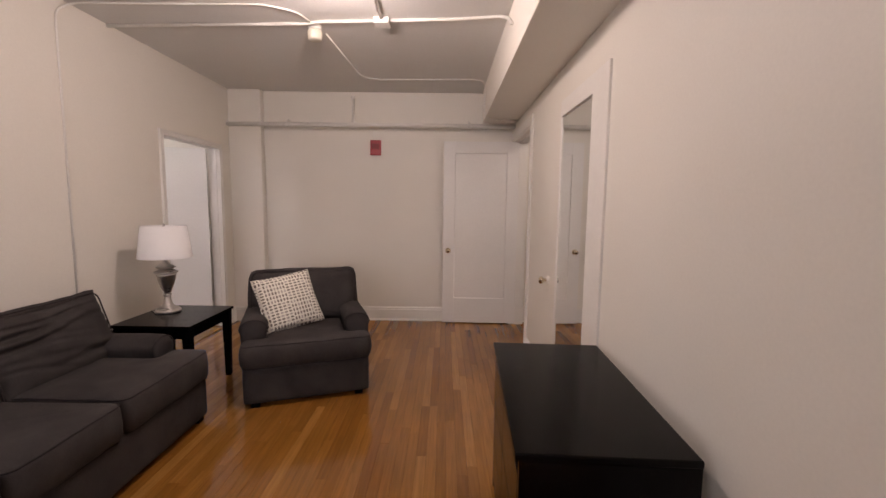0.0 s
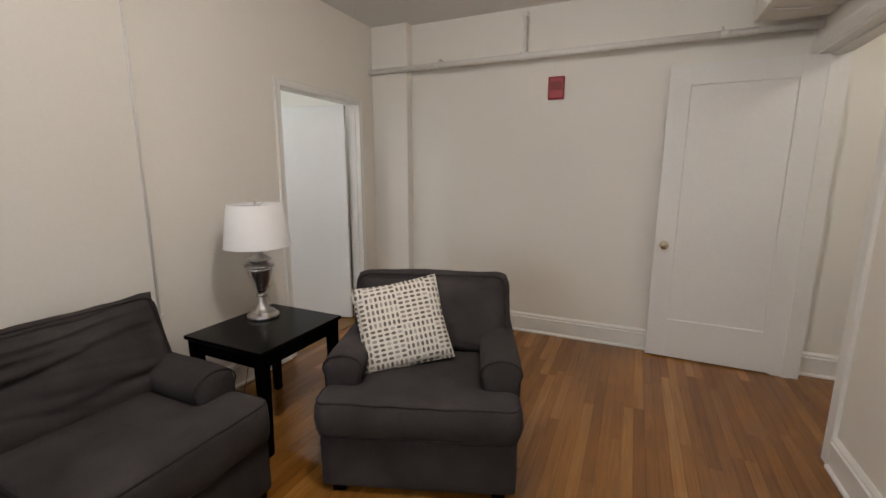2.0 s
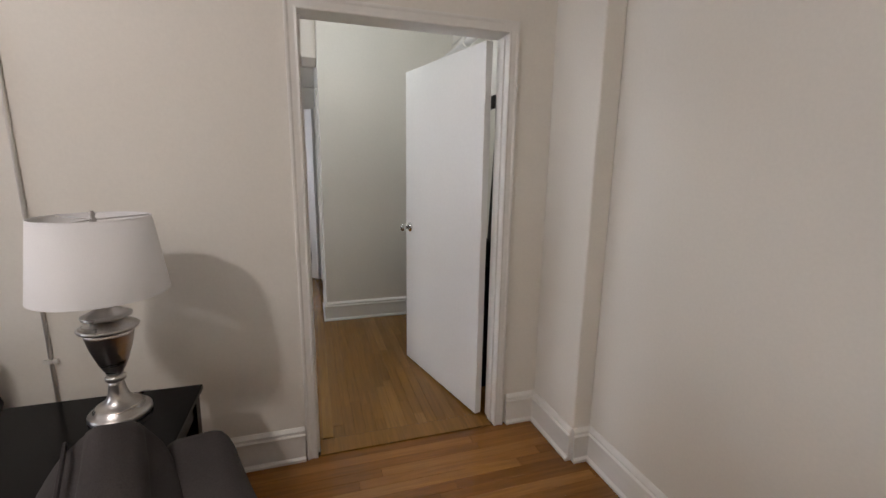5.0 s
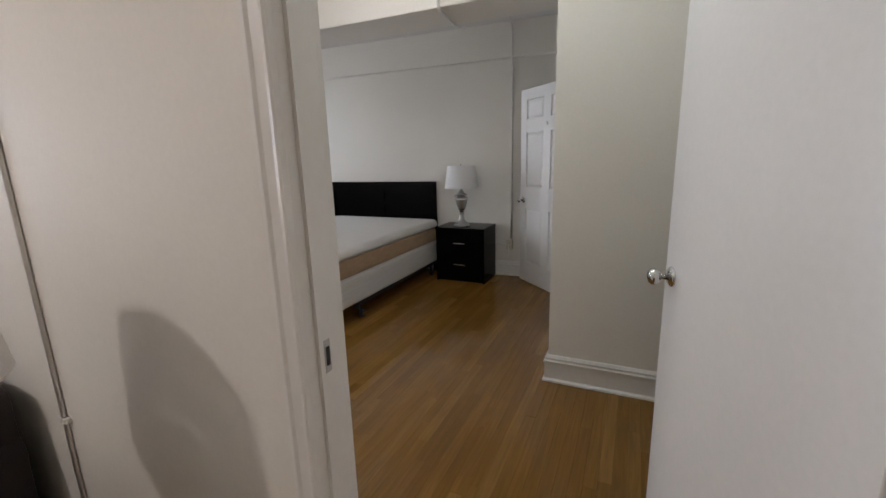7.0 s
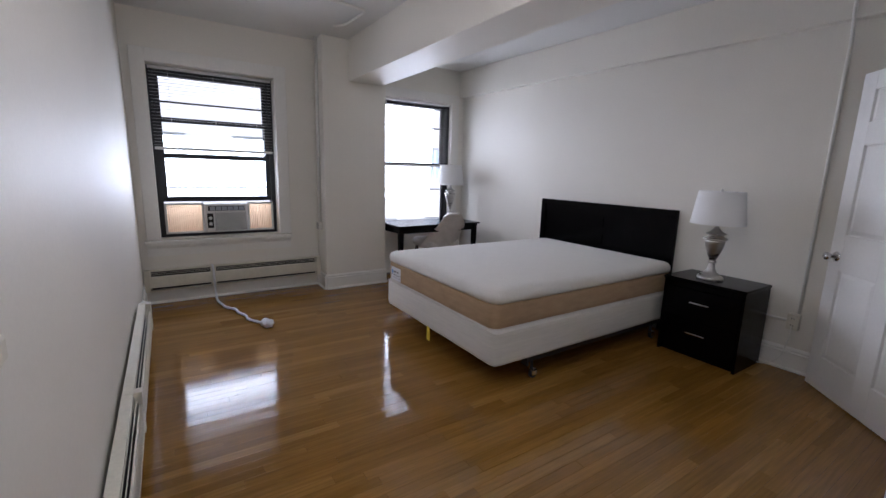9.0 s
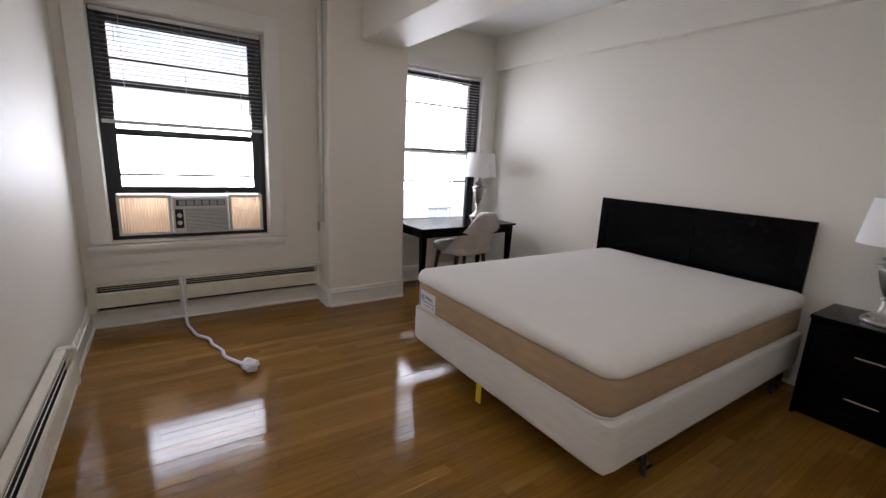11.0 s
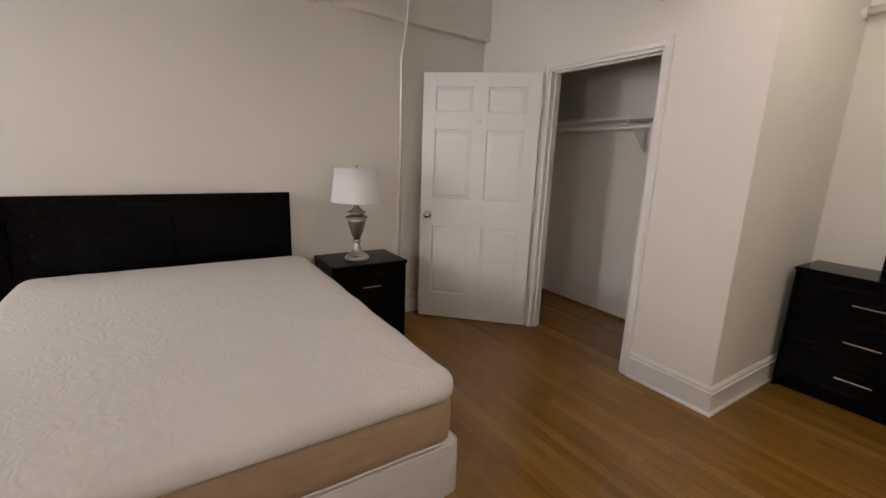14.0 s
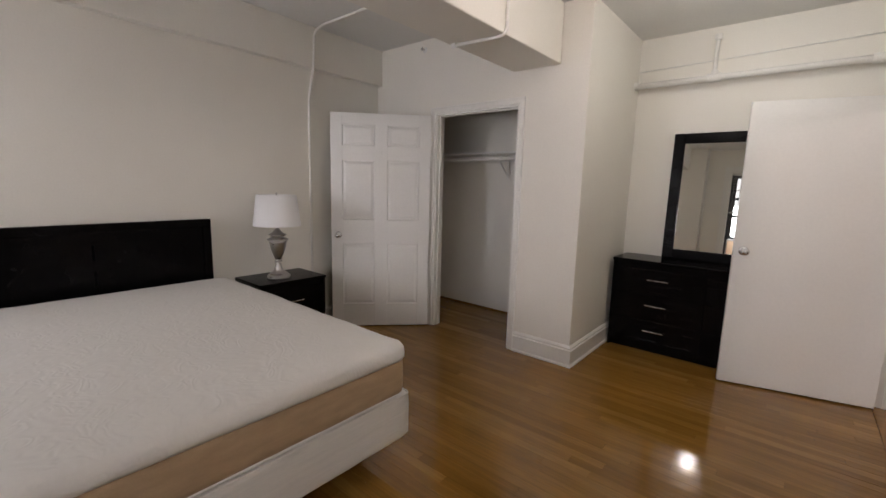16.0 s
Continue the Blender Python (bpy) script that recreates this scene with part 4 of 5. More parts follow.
def arm(parent, name, x0, x1, y0, y1, z0, z1):
    """A padded arm with a rolled top and a rounded front panel."""
    w = x1 - x0
    b = bmesh.new()
    prof = []
    rad = w / 2
    prof += [(x0 + 0.015, z0), (x0, z1 - rad * 1.2)]
    for k in range(9):
        a = math.pi - k * math.pi / 8
        prof.append(((x0 + x1) / 2 + (rad + 0.012) * math.cos(a), z1 - rad * 0.8 + rad * 0.8 * math.sin(a)))
    prof += [(x1, z1 - rad * 1.2), (x1 - 0.015, z0)]
    rings = []
    for y, s in ((y0, 0.80), (y0 + 0.008, 0.93), (y0 + 0.03, 1.0), (y0 + 0.15, 1.01), ((y0 + y1) / 2, 1.0), (y1, 1.0)):
        cx, cz = (x0 + x1) / 2, (z0 + z1) / 2
        rings.append([b.verts.new((cx + (x - cx) * s, y, cz + (z - cz) * (s if z > cz else 1))) for x, z in prof])
    n = len(prof)
    for lo, hi in zip(rings, rings[1:]):
        for k in range(n):
            b.faces.new((lo[k], lo[(k + 1) % n], hi[(k + 1) % n], hi[k]))
    b.faces.new(rings[0])
    b.faces.new(rings[-1])
    bmesh.ops.recalc_face_normals(b, faces=b.faces)
    ob = part(name, b, GREY, parent, smooth=True)
    cx, cz = (x0 + x1) / 2, (z0 + z1) / 2
    part("welt", tube([(cx + (x - cx) * 0.985, y0 + 0.010, cz + (z - cz) * (0.97 if z > cz else 1)) for x, z in prof], 0.004, 6), GREYD, ob)
    return ob


# armchair: front to -y, base front edge at y = 0
chair = thing("armchair", pose(-0.77, 3.785, 0, 0, 0, 20), "charcoal grey upholstered armchair with a loose back cushion", "armchair")
soft("base", chair, (0.88, 0.83, 0.262), (0, 0.420, 0.158), 0.025, 0.004, welt=False, rough=0.002)
seat_cushion(chair, [(-0.45, -0.03), (0.45, -0.03), (0.45, 0.15), (0.285, 0.15), (0.285, 0.68), (-0.285, 0.68), (-0.285, 0.15), (-0.45, 0.15)], 0.290, 0.462, 3)
arm(chair, "arm", -0.455, -0.285, 0.155, 0.86, 0.05, 0.600)
arm(chair, "arm", 0.285, 0.455, 0.155, 0.86, 0.05, 0.600)
soft("backrest", chair, (0.86, 0.16, 0.70), (0, 0.82, 0.44), 0.05, 0.008, rot=(-5, 0, 0), welt=False)
soft("back_cushion", chair, (0.85, 0.46, 0.21), (0, 0.660, 0.645), 0.075, 0.040, rot=(78, 0, 0), seed=9, rough=0.010, n=40, crease=0.012, ears=0.014)
for x in (-0.36, 0.36):
    for y in (0.05, 0.76):
        part("foot", box(x - 0.03, x + 0.03, y - 0.03, y + 0.03, 0, 0.046, r=0.006), BLACK, chair)

# sofa: along the wall, its front to +x
sofa = thing("sofa", pose(-1.33, 2.585, 0, 0, 0, 90), "three-seat charcoal grey fabric sofa with loose cushions", "sofa")
# in its own frame: x along the sofa, front to -y
soft("base", sofa, (2.02, 0.92, 0.265), (-0.055, 0.49, 0.160), 0.03, 0.004, welt=False, rough=0.002)
seat_cushion(sofa, [(-0.336, 0.005), (0.222, 0.005), (0.222, 0.72), (-0.336, 0.72)], 0.285, 0.468, 11)
seat_cushion(sofa, [(0.226, 0.005), (0.960, 0.005), (0.960, 0.25), (0.795, 0.25), (0.795, 0.72), (0.226, 0.72)], 0.285, 0.474, 14)
seat_cushion(sofa, [(-1.070, 0.005), (-0.340, 0.005), (-0.340, 0.72), (-0.905, 0.72), (-0.905, 0.25), (-1.070, 0.25)], 0.285, 0.466, 17)
for x0, x1 in ((0.80, 0.985), (-1.095, -0.910)):
    arm(sofa, "arm", x0, x1, 0.26, 0.96, 0.05, 0.585)
soft("backrest", sofa, (2.04, 0.16, 0.64), (-0.055, 0.90, 0.43), 0.05, 0.006, welt=False)
for k, (x, w) in enumerate(((-0.655, 0.70), (-0.060, 0.56), (0.572, 0.74))):
    soft("back_cushion", sofa, (w, 0.46, 0.22), (x, 0.725, 0.617), 0.06, 0.052, rot=(72, 0, 0), seed=23 + 4 * k, rough=0.016, n=44, crease=0.018, ears=0.034,
         folds=((0.42, 0.10, 0.075, 0.030, -0.9), (0.12, 0.16, 0.07, 0.026, -0.6), (0.62, 0.02, 0.06, 0.022, -0.2), (-0.45, -0.05, 0.09, 0.014, 0.6)))
for x in (-1.00, 0.90):
    for y in (0.08, 0.88):
        part("foot", box(x - 0.03, x + 0.03, y - 0.03, y + 0.03, 0, 0.046, r=0.006), BLACK, sofa)


def pillow_print():
    """Cream cloth printed with blocks of small grey-brown ovals, alternately upright and lying."""
    m = bpy.data.materials.new("printed_pillow_cloth")
    m.use_nodes = True
    n, link = m.node_tree.nodes, m.node_tree.links.new
    tc, sep = n.new("ShaderNodeTexCoord"), n.new("ShaderNodeSeparateXYZ")
    link(tc.outputs["Object"], sep.inputs[0])

    def op(kind, a, c=0.0, e=0.0):
        k = n.new("ShaderNodeMath")
        k.operation = kind
        for i, v in enumerate((a, c, e)):
            if isinstance(v, (int, float)):
                k.inputs[i].default_value = v
            else:
                link(v, k.inputs[i])
        return k.outputs[0]

    u, v = op("ADD", sep.outputs["X"], 1.0), op("ADD", sep.outputs["Y"], 1.0)
    bx, by = op("FLOOR", op("DIVIDE", u, 0.165)), op("FLOOR", op("DIVIDE", v, 0.165))
    odd = op("MODULO", op("ADD", bx, by), 2.0)
    lu = op("ADD", op("MULTIPLY", u, op("SUBTRACT", 1.0, odd)), op("MULTIPLY", v, odd))
    lv = op("ADD", op("MULTIPLY", v, op("SUBTRACT", 1.0, odd)), op("MULTIPLY", u, odd))
    cu, cv = op("DIVIDE", lu, 0.033), op("DIVIDE", lv, 0.165 / 7)
    fu, fv = op("SUBTRACT", op("FRACT", cu), 0.5), op("SUBTRACT", op("FRACT", cv), 0.5)
    d = op("ADD", op("POWER", op("DIVIDE", fu, 0.38), 2.0), op("POWER", op("DIVIDE", fv, 0.30), 2.0))
    hit = op("LESS_THAN", d, 1.0)
    wn_ = n.new("ShaderNodeTexWhiteNoise")
    comb = n.new("ShaderNodeCombineXYZ")
    link(op("FLOOR", cu), comb.inputs[0])
    link(op("FLOOR", cv), comb.inputs[1])
    link(comb.outputs[0], wn_.inputs["Vector"])
    tone = n.new("ShaderNodeValToRGB")
    tone.color_ramp.elements[0].color, tone.color_ramp.elements[1].color = (0.17, 0.145, 0.125, 1), (0.45, 0.41, 0.38, 1)
    tone.color_ramp.elements[0].position = 0.55
    link(wn_.outputs["Value"], tone.inputs["Fac"])
    mix = n.new("ShaderNodeMix")
    mix.data_type = "RGBA"
    link(hit, mix.inputs["Factor"])
    mix.inputs["A"].default_value = (0.72, 0.68, 0.59, 1)
    link(tone.outputs["Color"], mix.inputs["B"])
    b = n["Principled BSDF"]
    link(mix.outputs["Result"], b.inputs["Base Color"])
    b.inputs["Roughness"].default_value, b.inputs["Specular IOR Level"].default_value = 0.95, 0.2
    weave, bp = n.new("ShaderNodeTexNoise"), n.new("ShaderNodeBump")
    weave.inputs["Scale"].default_value = 500
    link(tc.outputs["Object"], weave.inputs["Vector"])
    bp.inputs["Strength"].default_value, bp.inputs["Distance"].default_value = 0.3, 0.002
    link(weave.outputs["Fac"], bp.inputs["Height"])
    link(bp.outputs["Normal"], b.inputs["Normal"])
    return m


PRINT = pillow_print()
ux = Vector((0.341, 0.286, 0.057)).normalized()
uz = (Vector((-0.188, 0.113, 0.377)) - ux * Vector((-0.188, 0.113, 0.377)).dot(ux)).normalized()
pm = Matrix((ux, uz, ux.cross(uz))).transposed().to_4x4()
pillow = thing("throw_pillow", Matrix.Translation((-1.036, 4.138, 0.662)) @ pm, "square cream throw pillow printed with grey ovals", "pillow")


def puff(sign):
    g = bmesh.new()
    bmesh.ops.create_grid(g, x_segments=28, y_segments=28, size=1.0)
    for v in g.verts:
        x, y = v.co.x, v.co.y
        t = max(0.0, (1 - x ** 4) * (1 - y ** 4)) ** 0.55
        pull = 1 - 0.05 * (1 - abs(x) ** 2) * abs(y) ** 3 - 0.05 * (1 - abs(y) ** 2) * abs(x) ** 3
        v.co = Vector((x * 0.226 * pull, y * 0.221 * pull, sign * (0.062 * t + 0.004 * t * noise.noise(Vector((x * 3, y * 3, sign))))))
    if sign < 0:
        bmesh.ops.reverse_faces(g, faces=g.faces)
    return g


b = merge(puff(1), puff(-1))
bmesh.ops.remove_doubles(b, verts=b.verts, dist=0.0005)
part("cover", b, PRINT, pillow, smooth=True)
edge = []
for k in range(96):
    a = k / 96 * 8 - 1
    s, t = (a + 1) // 2 % 4, ((a + 1) % 2) - 1
    x, y = ((t, -1), (1, t), (-t, 1), (-1, -t))[int(s)]
    pull = 1 - 0.05 * (1 - abs(x) ** 2) * abs(y) ** 3 - 0.05 * (1 - abs(y) ** 2) * abs(x) ** 3
    edge.append((x * 0.227 * pull, y * 0.222 * pull, 0))
part("piping", tube(edge + [edge[0]], 0.0045, 6), PRINT, pillow)


# ---- black wooden furniture ----
def leg(x, y, w0, w1, h, dx=0, dy=0):
    """A square tapering leg from w1 at the floor to w0 at the top."""
    b = bmesh.new()
    lo = [b.verts.new((x + dx + sx * w1 / 2, y + dy + sy * w1 / 2, 0)) for sx, sy in ((-1, -1), (1, -1), (1, 1), (-1, 1))]
    hi = [b.verts.new((x + sx * w0 / 2, y + sy * w0 / 2, h)) for sx, sy in ((-1, -1), (1, -1), (1, 1), (-1, 1))]
    for k in range(4):
        b.faces.new((lo[k], lo[(k + 1) % 4], hi[(k + 1) % 4], hi[k]))
    b.faces.new(lo[::-1])
    b.faces.new(hi)
    bmesh.ops.bevel(b, geom=list(b.edges), offset=0.003, segments=2, affect="EDGES")
    return b


def table(name, m, w, d, h, top, apron, lw, lt, label, category, inset=0.03):
    t = thing(name, m, label, category)
    part("tabletop", box(0, w, 0, d, h - top, h, r=0.004), BLACK, t)
    a = inset + lw / 2
    for x in (a, w - a):
        for y in (a, d - a):
            l = part("leg", leg(x, y, lw, lt, h - top), BLACK, t)
    z0, z1 = h - top - apron, h - top
    for x in (inset + 0.008, w - inset - 0.028):
        part("apron", box(x, x + 0.02, inset + lw, d - inset - lw, z0, z1, r=0.002, seg=1), BLACK, t)
    for y in (inset + 0.008, d - inset - 0.028):
        part("apron", box(inset + lw, w - inset - lw, y, y + 0.02, z0, z1, r=0.002, seg=1), BLACK, t)
    return t


table("end_table", pose(-2.112, 3.688, 0), 0.557, 0.612, 0.577, 0.022, 0.075, 0.058, 0.042, "square black wooden end table beside the sofa", "end table", 0.012)
table("desk", pose(-6.15, 0.0, 0, 0, 0, 2.0), 1.22, 0.60, 0.73, 0.022, 0.075, 0.062, 0.034, "black wooden writing desk under the window", "desk", 0.022)


def bar_handle(parent, m, length):
    h = part("handle", box(-length / 2, length / 2, -0.026, -0.018, -0.0045, 0.0045, r=0.002, seg=1, bm=box(-length / 2 + 0.012, -length / 2 + 0.020, -0.018, 0, -0.004, 0.004, bm=box(length / 2 - 0.020, length / 2 - 0.012, -0.018, 0, -0.004, 0.004))), CHROME, parent, "slim chrome bar handle")
    h.matrix_local = m


def chest(name, m, w, d, h, cols, rows, label, category, handle, top=0.024):
    """A drawer chest, its front to -y."""
    c = thing(name, m, label, category)
    part("carcass", box(0.008, w - 0.008, 0.022, d, 0.045, h - top, r=0.002, seg=1), BLACK, c)
    part("plinth", box(0.02, w - 0.02, 0.045, d - 0.01, 0, 0.046), BLACK, c)
    part("side_panel", box(0, 0.02, 0.004, d, 0, h - top, r=0.002, seg=1), BLACK, c)
    part("side_panel", box(w - 0.02, w, 0.004, d, 0, h - top, r=0.002, seg=1), BLACK, c)
    part("top", box(-0.006, w + 0.006, -0.008, d, h - top, h, r=0.006), BLACK, c)
    dw = (w - 0.044) / cols
    z0, z1 = 0.06, h - top - 0.05
    dh = (z1 - z0) / rows
    for i in range(cols):
        for j in range(rows):
            x0 = 0.022 + i * dw
            dr = part("drawer", box(x0 + 0.002, x0 + dw - 0.002, 0.003, 0.022, z0 + j * dh + 0.002, z0 + (j + 1) * dh - 0.002, r=0.003), BLACK, c)
            if handle:
                bar_handle(dr, pose(x0 + dw / 2, 0.003, z0 + (j + 0.60) * dh), handle)
    return c


chest("nightstand", pose(-6.022, 3.225, 0, 0, 0, 90) , 0.575, 0.415, 0.62, 1, 2, "black two-drawer nightstand with chrome handles", "nightstand", 0.14)
chest("dresser", pose(-4.205, 5.585, 0), 1.46, 0.385, 0.81, 2, 3, "black six-drawer dresser with chrome bar handles", "dresser", 0.165)
chest("media_chest", pose(0.455, 2.905, 0, 0, 0, -93), 0.945, 0.500, 0.755, 2, 3, "black wooden chest with a dull scuffed top", "chest", 0.0)

vanity = thing("dresser_mirror", pose(-3.47, 5.925, 0.81, -2.5, 0, 1.5), "framed wall mirror with a dark wood frame", "mirror")
for x0, x1, z0, z1 in ((-0.42, -0.335, 0, 1.09), (0.335, 0.42, 0, 1.09), (-0.335, 0.335, 0, 0.085), (-0.335, 0.335, 1.005, 1.09)):
    part("frame_bar", box(x0, x1, -0.022, 0.018, z0, z1, r=0.006), BLACK, vanity)
part("mirror_glass", box(-0.336, 0.336, -0.004, 0.010, 0.084, 1.006), MIRROR, vanity)

# ---- lamps ----
lamp1 = thing("table_lamp", pose(-1.962, 4.085, 0.577), "brushed nickel urn table lamp with a white drum shade", "table lamp", "table lamps")
part("foot", lathe([(0.088, 0), (0.090, 0.004), (0.090, 0.017), (0.086, 0.022), (0.076, 0.025), (0.072, 0.036), (0.060, 0.043), (0.044, 0.052), (0.034, 0.066), (0.027, 0.085), (0.022, 0.112), (0.020, 0.128)], 40), NICKEL, lamp1, smooth=True)
part("collar", lathe([(0.020, 0.124), (0.029, 0.130), (0.030, 0.140), (0.022, 0.148)], 32), NICKEL, lamp1, smooth=True)
part("urn", lathe([(0.020, 0.146), (0.024, 0.155), (0.042, 0.195), (0.058, 0.245), (0.067, 0.290), (0.069, 0.305)], 40), NICKEL, lamp1, smooth=True)
part("shoulder", lathe([(0.069, 0.303), (0.082, 0.310), (0.084, 0.316), (0.077, 0.322), (0.052, 0.332), (0.047, 0.345)], 40), NICKEL, lamp1, smooth=True)
part("cap", lathe([(0.047, 0.343), (0.068, 0.350), (0.069, 0.356), (0.052, 0.364), (0.034, 0.376), (0.022, 0.392), (0.014, 0.402), (0.012, 0.44)], 40), NICKEL, lamp1, smooth=True)
b = lathe([(0.184, 0.430), (0.152, 0.672), (0.149, 0.672), (0.181, 0.430)], 56, close=False)
shade = part("shade", b, SHADE, lamp1, "white fabric drum shade", smooth=True)
for z, r in ((0.430, 0.1825), (0.672, 0.1505)):
    part("shade_ring", tube([(r * math.cos(a * math.pi / 24), r * math.sin(a * math.pi / 24), z) for a in range(49)], 0.0022, 6), SHADE, shade)
b = None
for a in (0, 120, 240):
    b = tube([(0, 0, 0.664), (0.15 * math.cos(radians(a)), 0.15 * math.sin(radians(a)), 0.670)], 0.0022, 6, bm=b)
part("spider", b, NICKEL, shade)
part("finial", lathe([(0.009, 0.658), (0.011, 0.666), (0.006, 0.672), (0.009, 0.682), (0.004, 0.692)], 16), NICKEL, lamp1, smooth=True)
b = tube([(0.045, 0, 0.41), (0.06, 0, 0.50), (0.05, 0, 0.62), (0.0, 0, 0.66)], 0.002, 6)
b = tube([(-0.045, 0, 0.41), (-0.06, 0, 0.50), (-0.05, 0, 0.62), (0.0, 0, 0.66)], 0.002, 6, bm=b)
part("harp", b, NICKEL, lamp1)
part("bulb", lathe([(0.013, 0.43), (0.014, 0.47), (0.029, 0.51), (0.030, 0.535), (0.018, 0.56), (0.004, 0.567)], 20), PLASTIC, lamp1, smooth=True)
copy_thing(lamp1, pose(-6.20, 3.475, 0.62, 0, 0, 40))
copy_thing(lamp1, pose(-6.02, 0.10, 0.73, 0, 0, 75) @ Matrix.Diagonal((1.0, 1.0, 1.09, 1.0)))
tagged(part("lamp_cord", tube([(-2.06, 4.06, 0.582), (-2.10, 4.10, 0.582), (-2.125, 4.12, 0.57), (-2.14, 4.12, 0.30), (-2.20, 4.10, 0.02), (-2.26, 4.05, 0.008), (-2.27, 3.90, 0.008)], 0.0035, 6, smoothing=0.04), NICKEL), "thin clear lamp cord behind the table", "cord")

# ---- bed ----
bedframe = thing("bed_frame", pose(-5.4, 2.38, 0), "black metal bed frame on chrome-rimmed casters", "bed frame")
for y in (-0.70, 0.70):
    part("side_rail", box(-0.95, 0.72, y - 0.015, y + 0.015, 0.125, 0.165, bm=box(-0.95, 0.72, y - 0.015 if y > 0 else y - 0.0, y + 0.0 if y > 0 else y + 0.015, 0.125, 0.128)), BLACKM, bedframe)
for x in (-0.76, 0.67):
    part("cross_rail", box(x - 0.015, x + 0.015, -0.684, 0.684, 0.130, 0.160), BLACKM, bedframe)
    for y in (-0.70, 0.70):
        l = part("leg", tube([(x, y, 0.06), (x, y, 0.124)], 0.011, 10), BLACKM, bedframe)
        wheel = part("caster", lathe([(0.010, -0.014), (0.026, -0.012), (0.028, 0), (0.026, 0.012), (0.010, 0.014)], 20), BLACKM, l)
        wheel.matrix_local = pose(x, y + 0.012, 0.030, 90, 0, 0)
        part("fork", box(x - 0.020, x + 0.020, y - 0.010, y - 0.004, 0.028, 0.066, bm=box(x - 0.020, x + 0.020, y + 0.028, y + 0.034, 0.028, 0.066, bm=box(x - 0.020, x + 0.020, y - 0.010, y + 0.034, 0.060, 0.066))), CHROME, l)
part("foot_bracket", box(0.72, 0.735, 0.66, 0.72, 0.10, 0.168), BLACKM, bedframe)

spring = thing("box_spring", pose(-5.350, 2.368, 0.290), "white quilted cloth box spring on a metal frame", "box spring")
soft("body", spring, (2.02, 1.53, 0.242), (0, 0, 0.0), 0.032, 0.004, mat=BOXW, rough=0.003, welt=False, n=26)
part("welt", seam(2.02, 1.53, 0.106, 0.032, rad=0.006), BOXW, spring)
part("tag", box(1.000, 1.007, -0.055, -0.015, -0.215, -0.10, r=0.001, seg=1), YELLOW, spring, "yellow plastic tag")

matt = thing("mattress", pose(-5.340, 2.362, 0.41), "foam mattress with a white knit top and tan border", "mattress")


def slab(sx, sy, corner, rows, rough=0.0, seed=0, crown=0.0):
    """A plan rectangle with rounded corners carried through rows of (inset, z), closed with a soft top."""
    b = bmesh.new()
    plan = []
    per = 10
    side = 24
    for cx, cy, a0 in ((1, 1, 0), (-1, 1, 90), (-1, -1, 180), (1, -1, 270)):
        for k in range(per + 1):
            a = radians(a0 + 90 * k / per)
            plan.append((cx * (sx / 2 - corner), cy * (sy / 2 - corner), math.cos(a), math.sin(a)))
        nx, ny = {(1, 1): (-1, 1), (-1, 1): (-1, -1), (-1, -1): (1, -1), (1, -1): (1, 1)}[(cx, cy)]
        a = radians(a0 + 90)
        for k in range(1, side):
            f = k / side
            plan.append((cx * (sx / 2 - corner) * (1 - f) + nx * (sx / 2 - corner) * f, cy * (sy / 2 - corner) * (1 - f) + ny * (sy / 2 - corner) * f, math.cos(a), math.sin(a)))
    rings = []
    for inset, z in rows:
        ring = []
        for px_, py_, c, s in plan:
            w = rough * (noise.noise(Vector((px_ * 5 + seed, py_ * 5, z * 14))) + 0.6 * noise.noise(Vector((px_ * 17, py_ * 17 + seed, z * 30))))
            k = corner - inset
            ring.append(b.verts.new((px_ + c * (k + w), py_ + s * (k + w), z + 0.5 * w)) if k > 0 else b.verts.new((px_ * (1 + k / (sx / 2)) + 0, py_ * (1 + k / (sy / 2)), z + w * 0.3 + crown * 0.0)))
        rings.append(ring)
    n = len(plan)
    for lo, hi in zip(rings, rings[1:]):
        for k in range(n):
            b.faces.new((lo[k], lo[(k + 1) % n], hi[(k + 1) % n], hi[k]))
    b.faces.new(rings[0][::-1])
    b.faces.new(rings[-1])
    return b


part("border", slab(2.00, 1.50, 0.07, [(0.015, 0.002), (0.002, 0.012), (0, 0.04), (-0.002, 0.09), (0, 0.14), (0.003, 0.180)], 0.0035, 3), TAN, matt, "tan knit side border", smooth=True)
part("piping", tube([(sx * (1.0 - 0.07) + 0.066 * math.cos(radians(a0 + t)), sy * (0.75 - 0.07) + 0.066 * math.sin(radians(a0 + t)), 0.008) for sx, sy, a0 in ((1, 1, 0), (-1, 1, 90), (-1, -1, 180), (1, -1, 270)) for t in (0, 22, 45, 68, 90)] + [(0.996, 0.68, 0.008)], 0.006, 6), TICK, matt)
part("top", slab(2.015, 1.515, 0.085, [(0.006, 0.172), (-0.004, 0.186), (-0.003, 0.205), (0.002, 0.225), (0.014, 0.242), (0.035, 0.253), (0.070, 0.259), (0.12, 0.262), (0.25, 0.266), (0.40, 0.268), (0.60, 0.269)], 0.004, 7), TICK, matt, "white embossed knit top", smooth=True)
lab = part("label", box(1.0025, 1.0045, -0.665, -0.49, 0.018, 0.135), material("white_label", (0.72, 0.73, 0.76), 0.5, vary=0.01), matt, "white sewn label with dark lettering")
part("blue_mark", box(1.0040, 1.0055, -0.655, -0.625, 0.075, 0.108), material("pale_blue_print", (0.18, 0.38, 0.66), 0.5), lab)
part("line", box(1.0040, 1.0055, -0.655, -0.50, 0.066, 0.069), DARKGAP, lab)
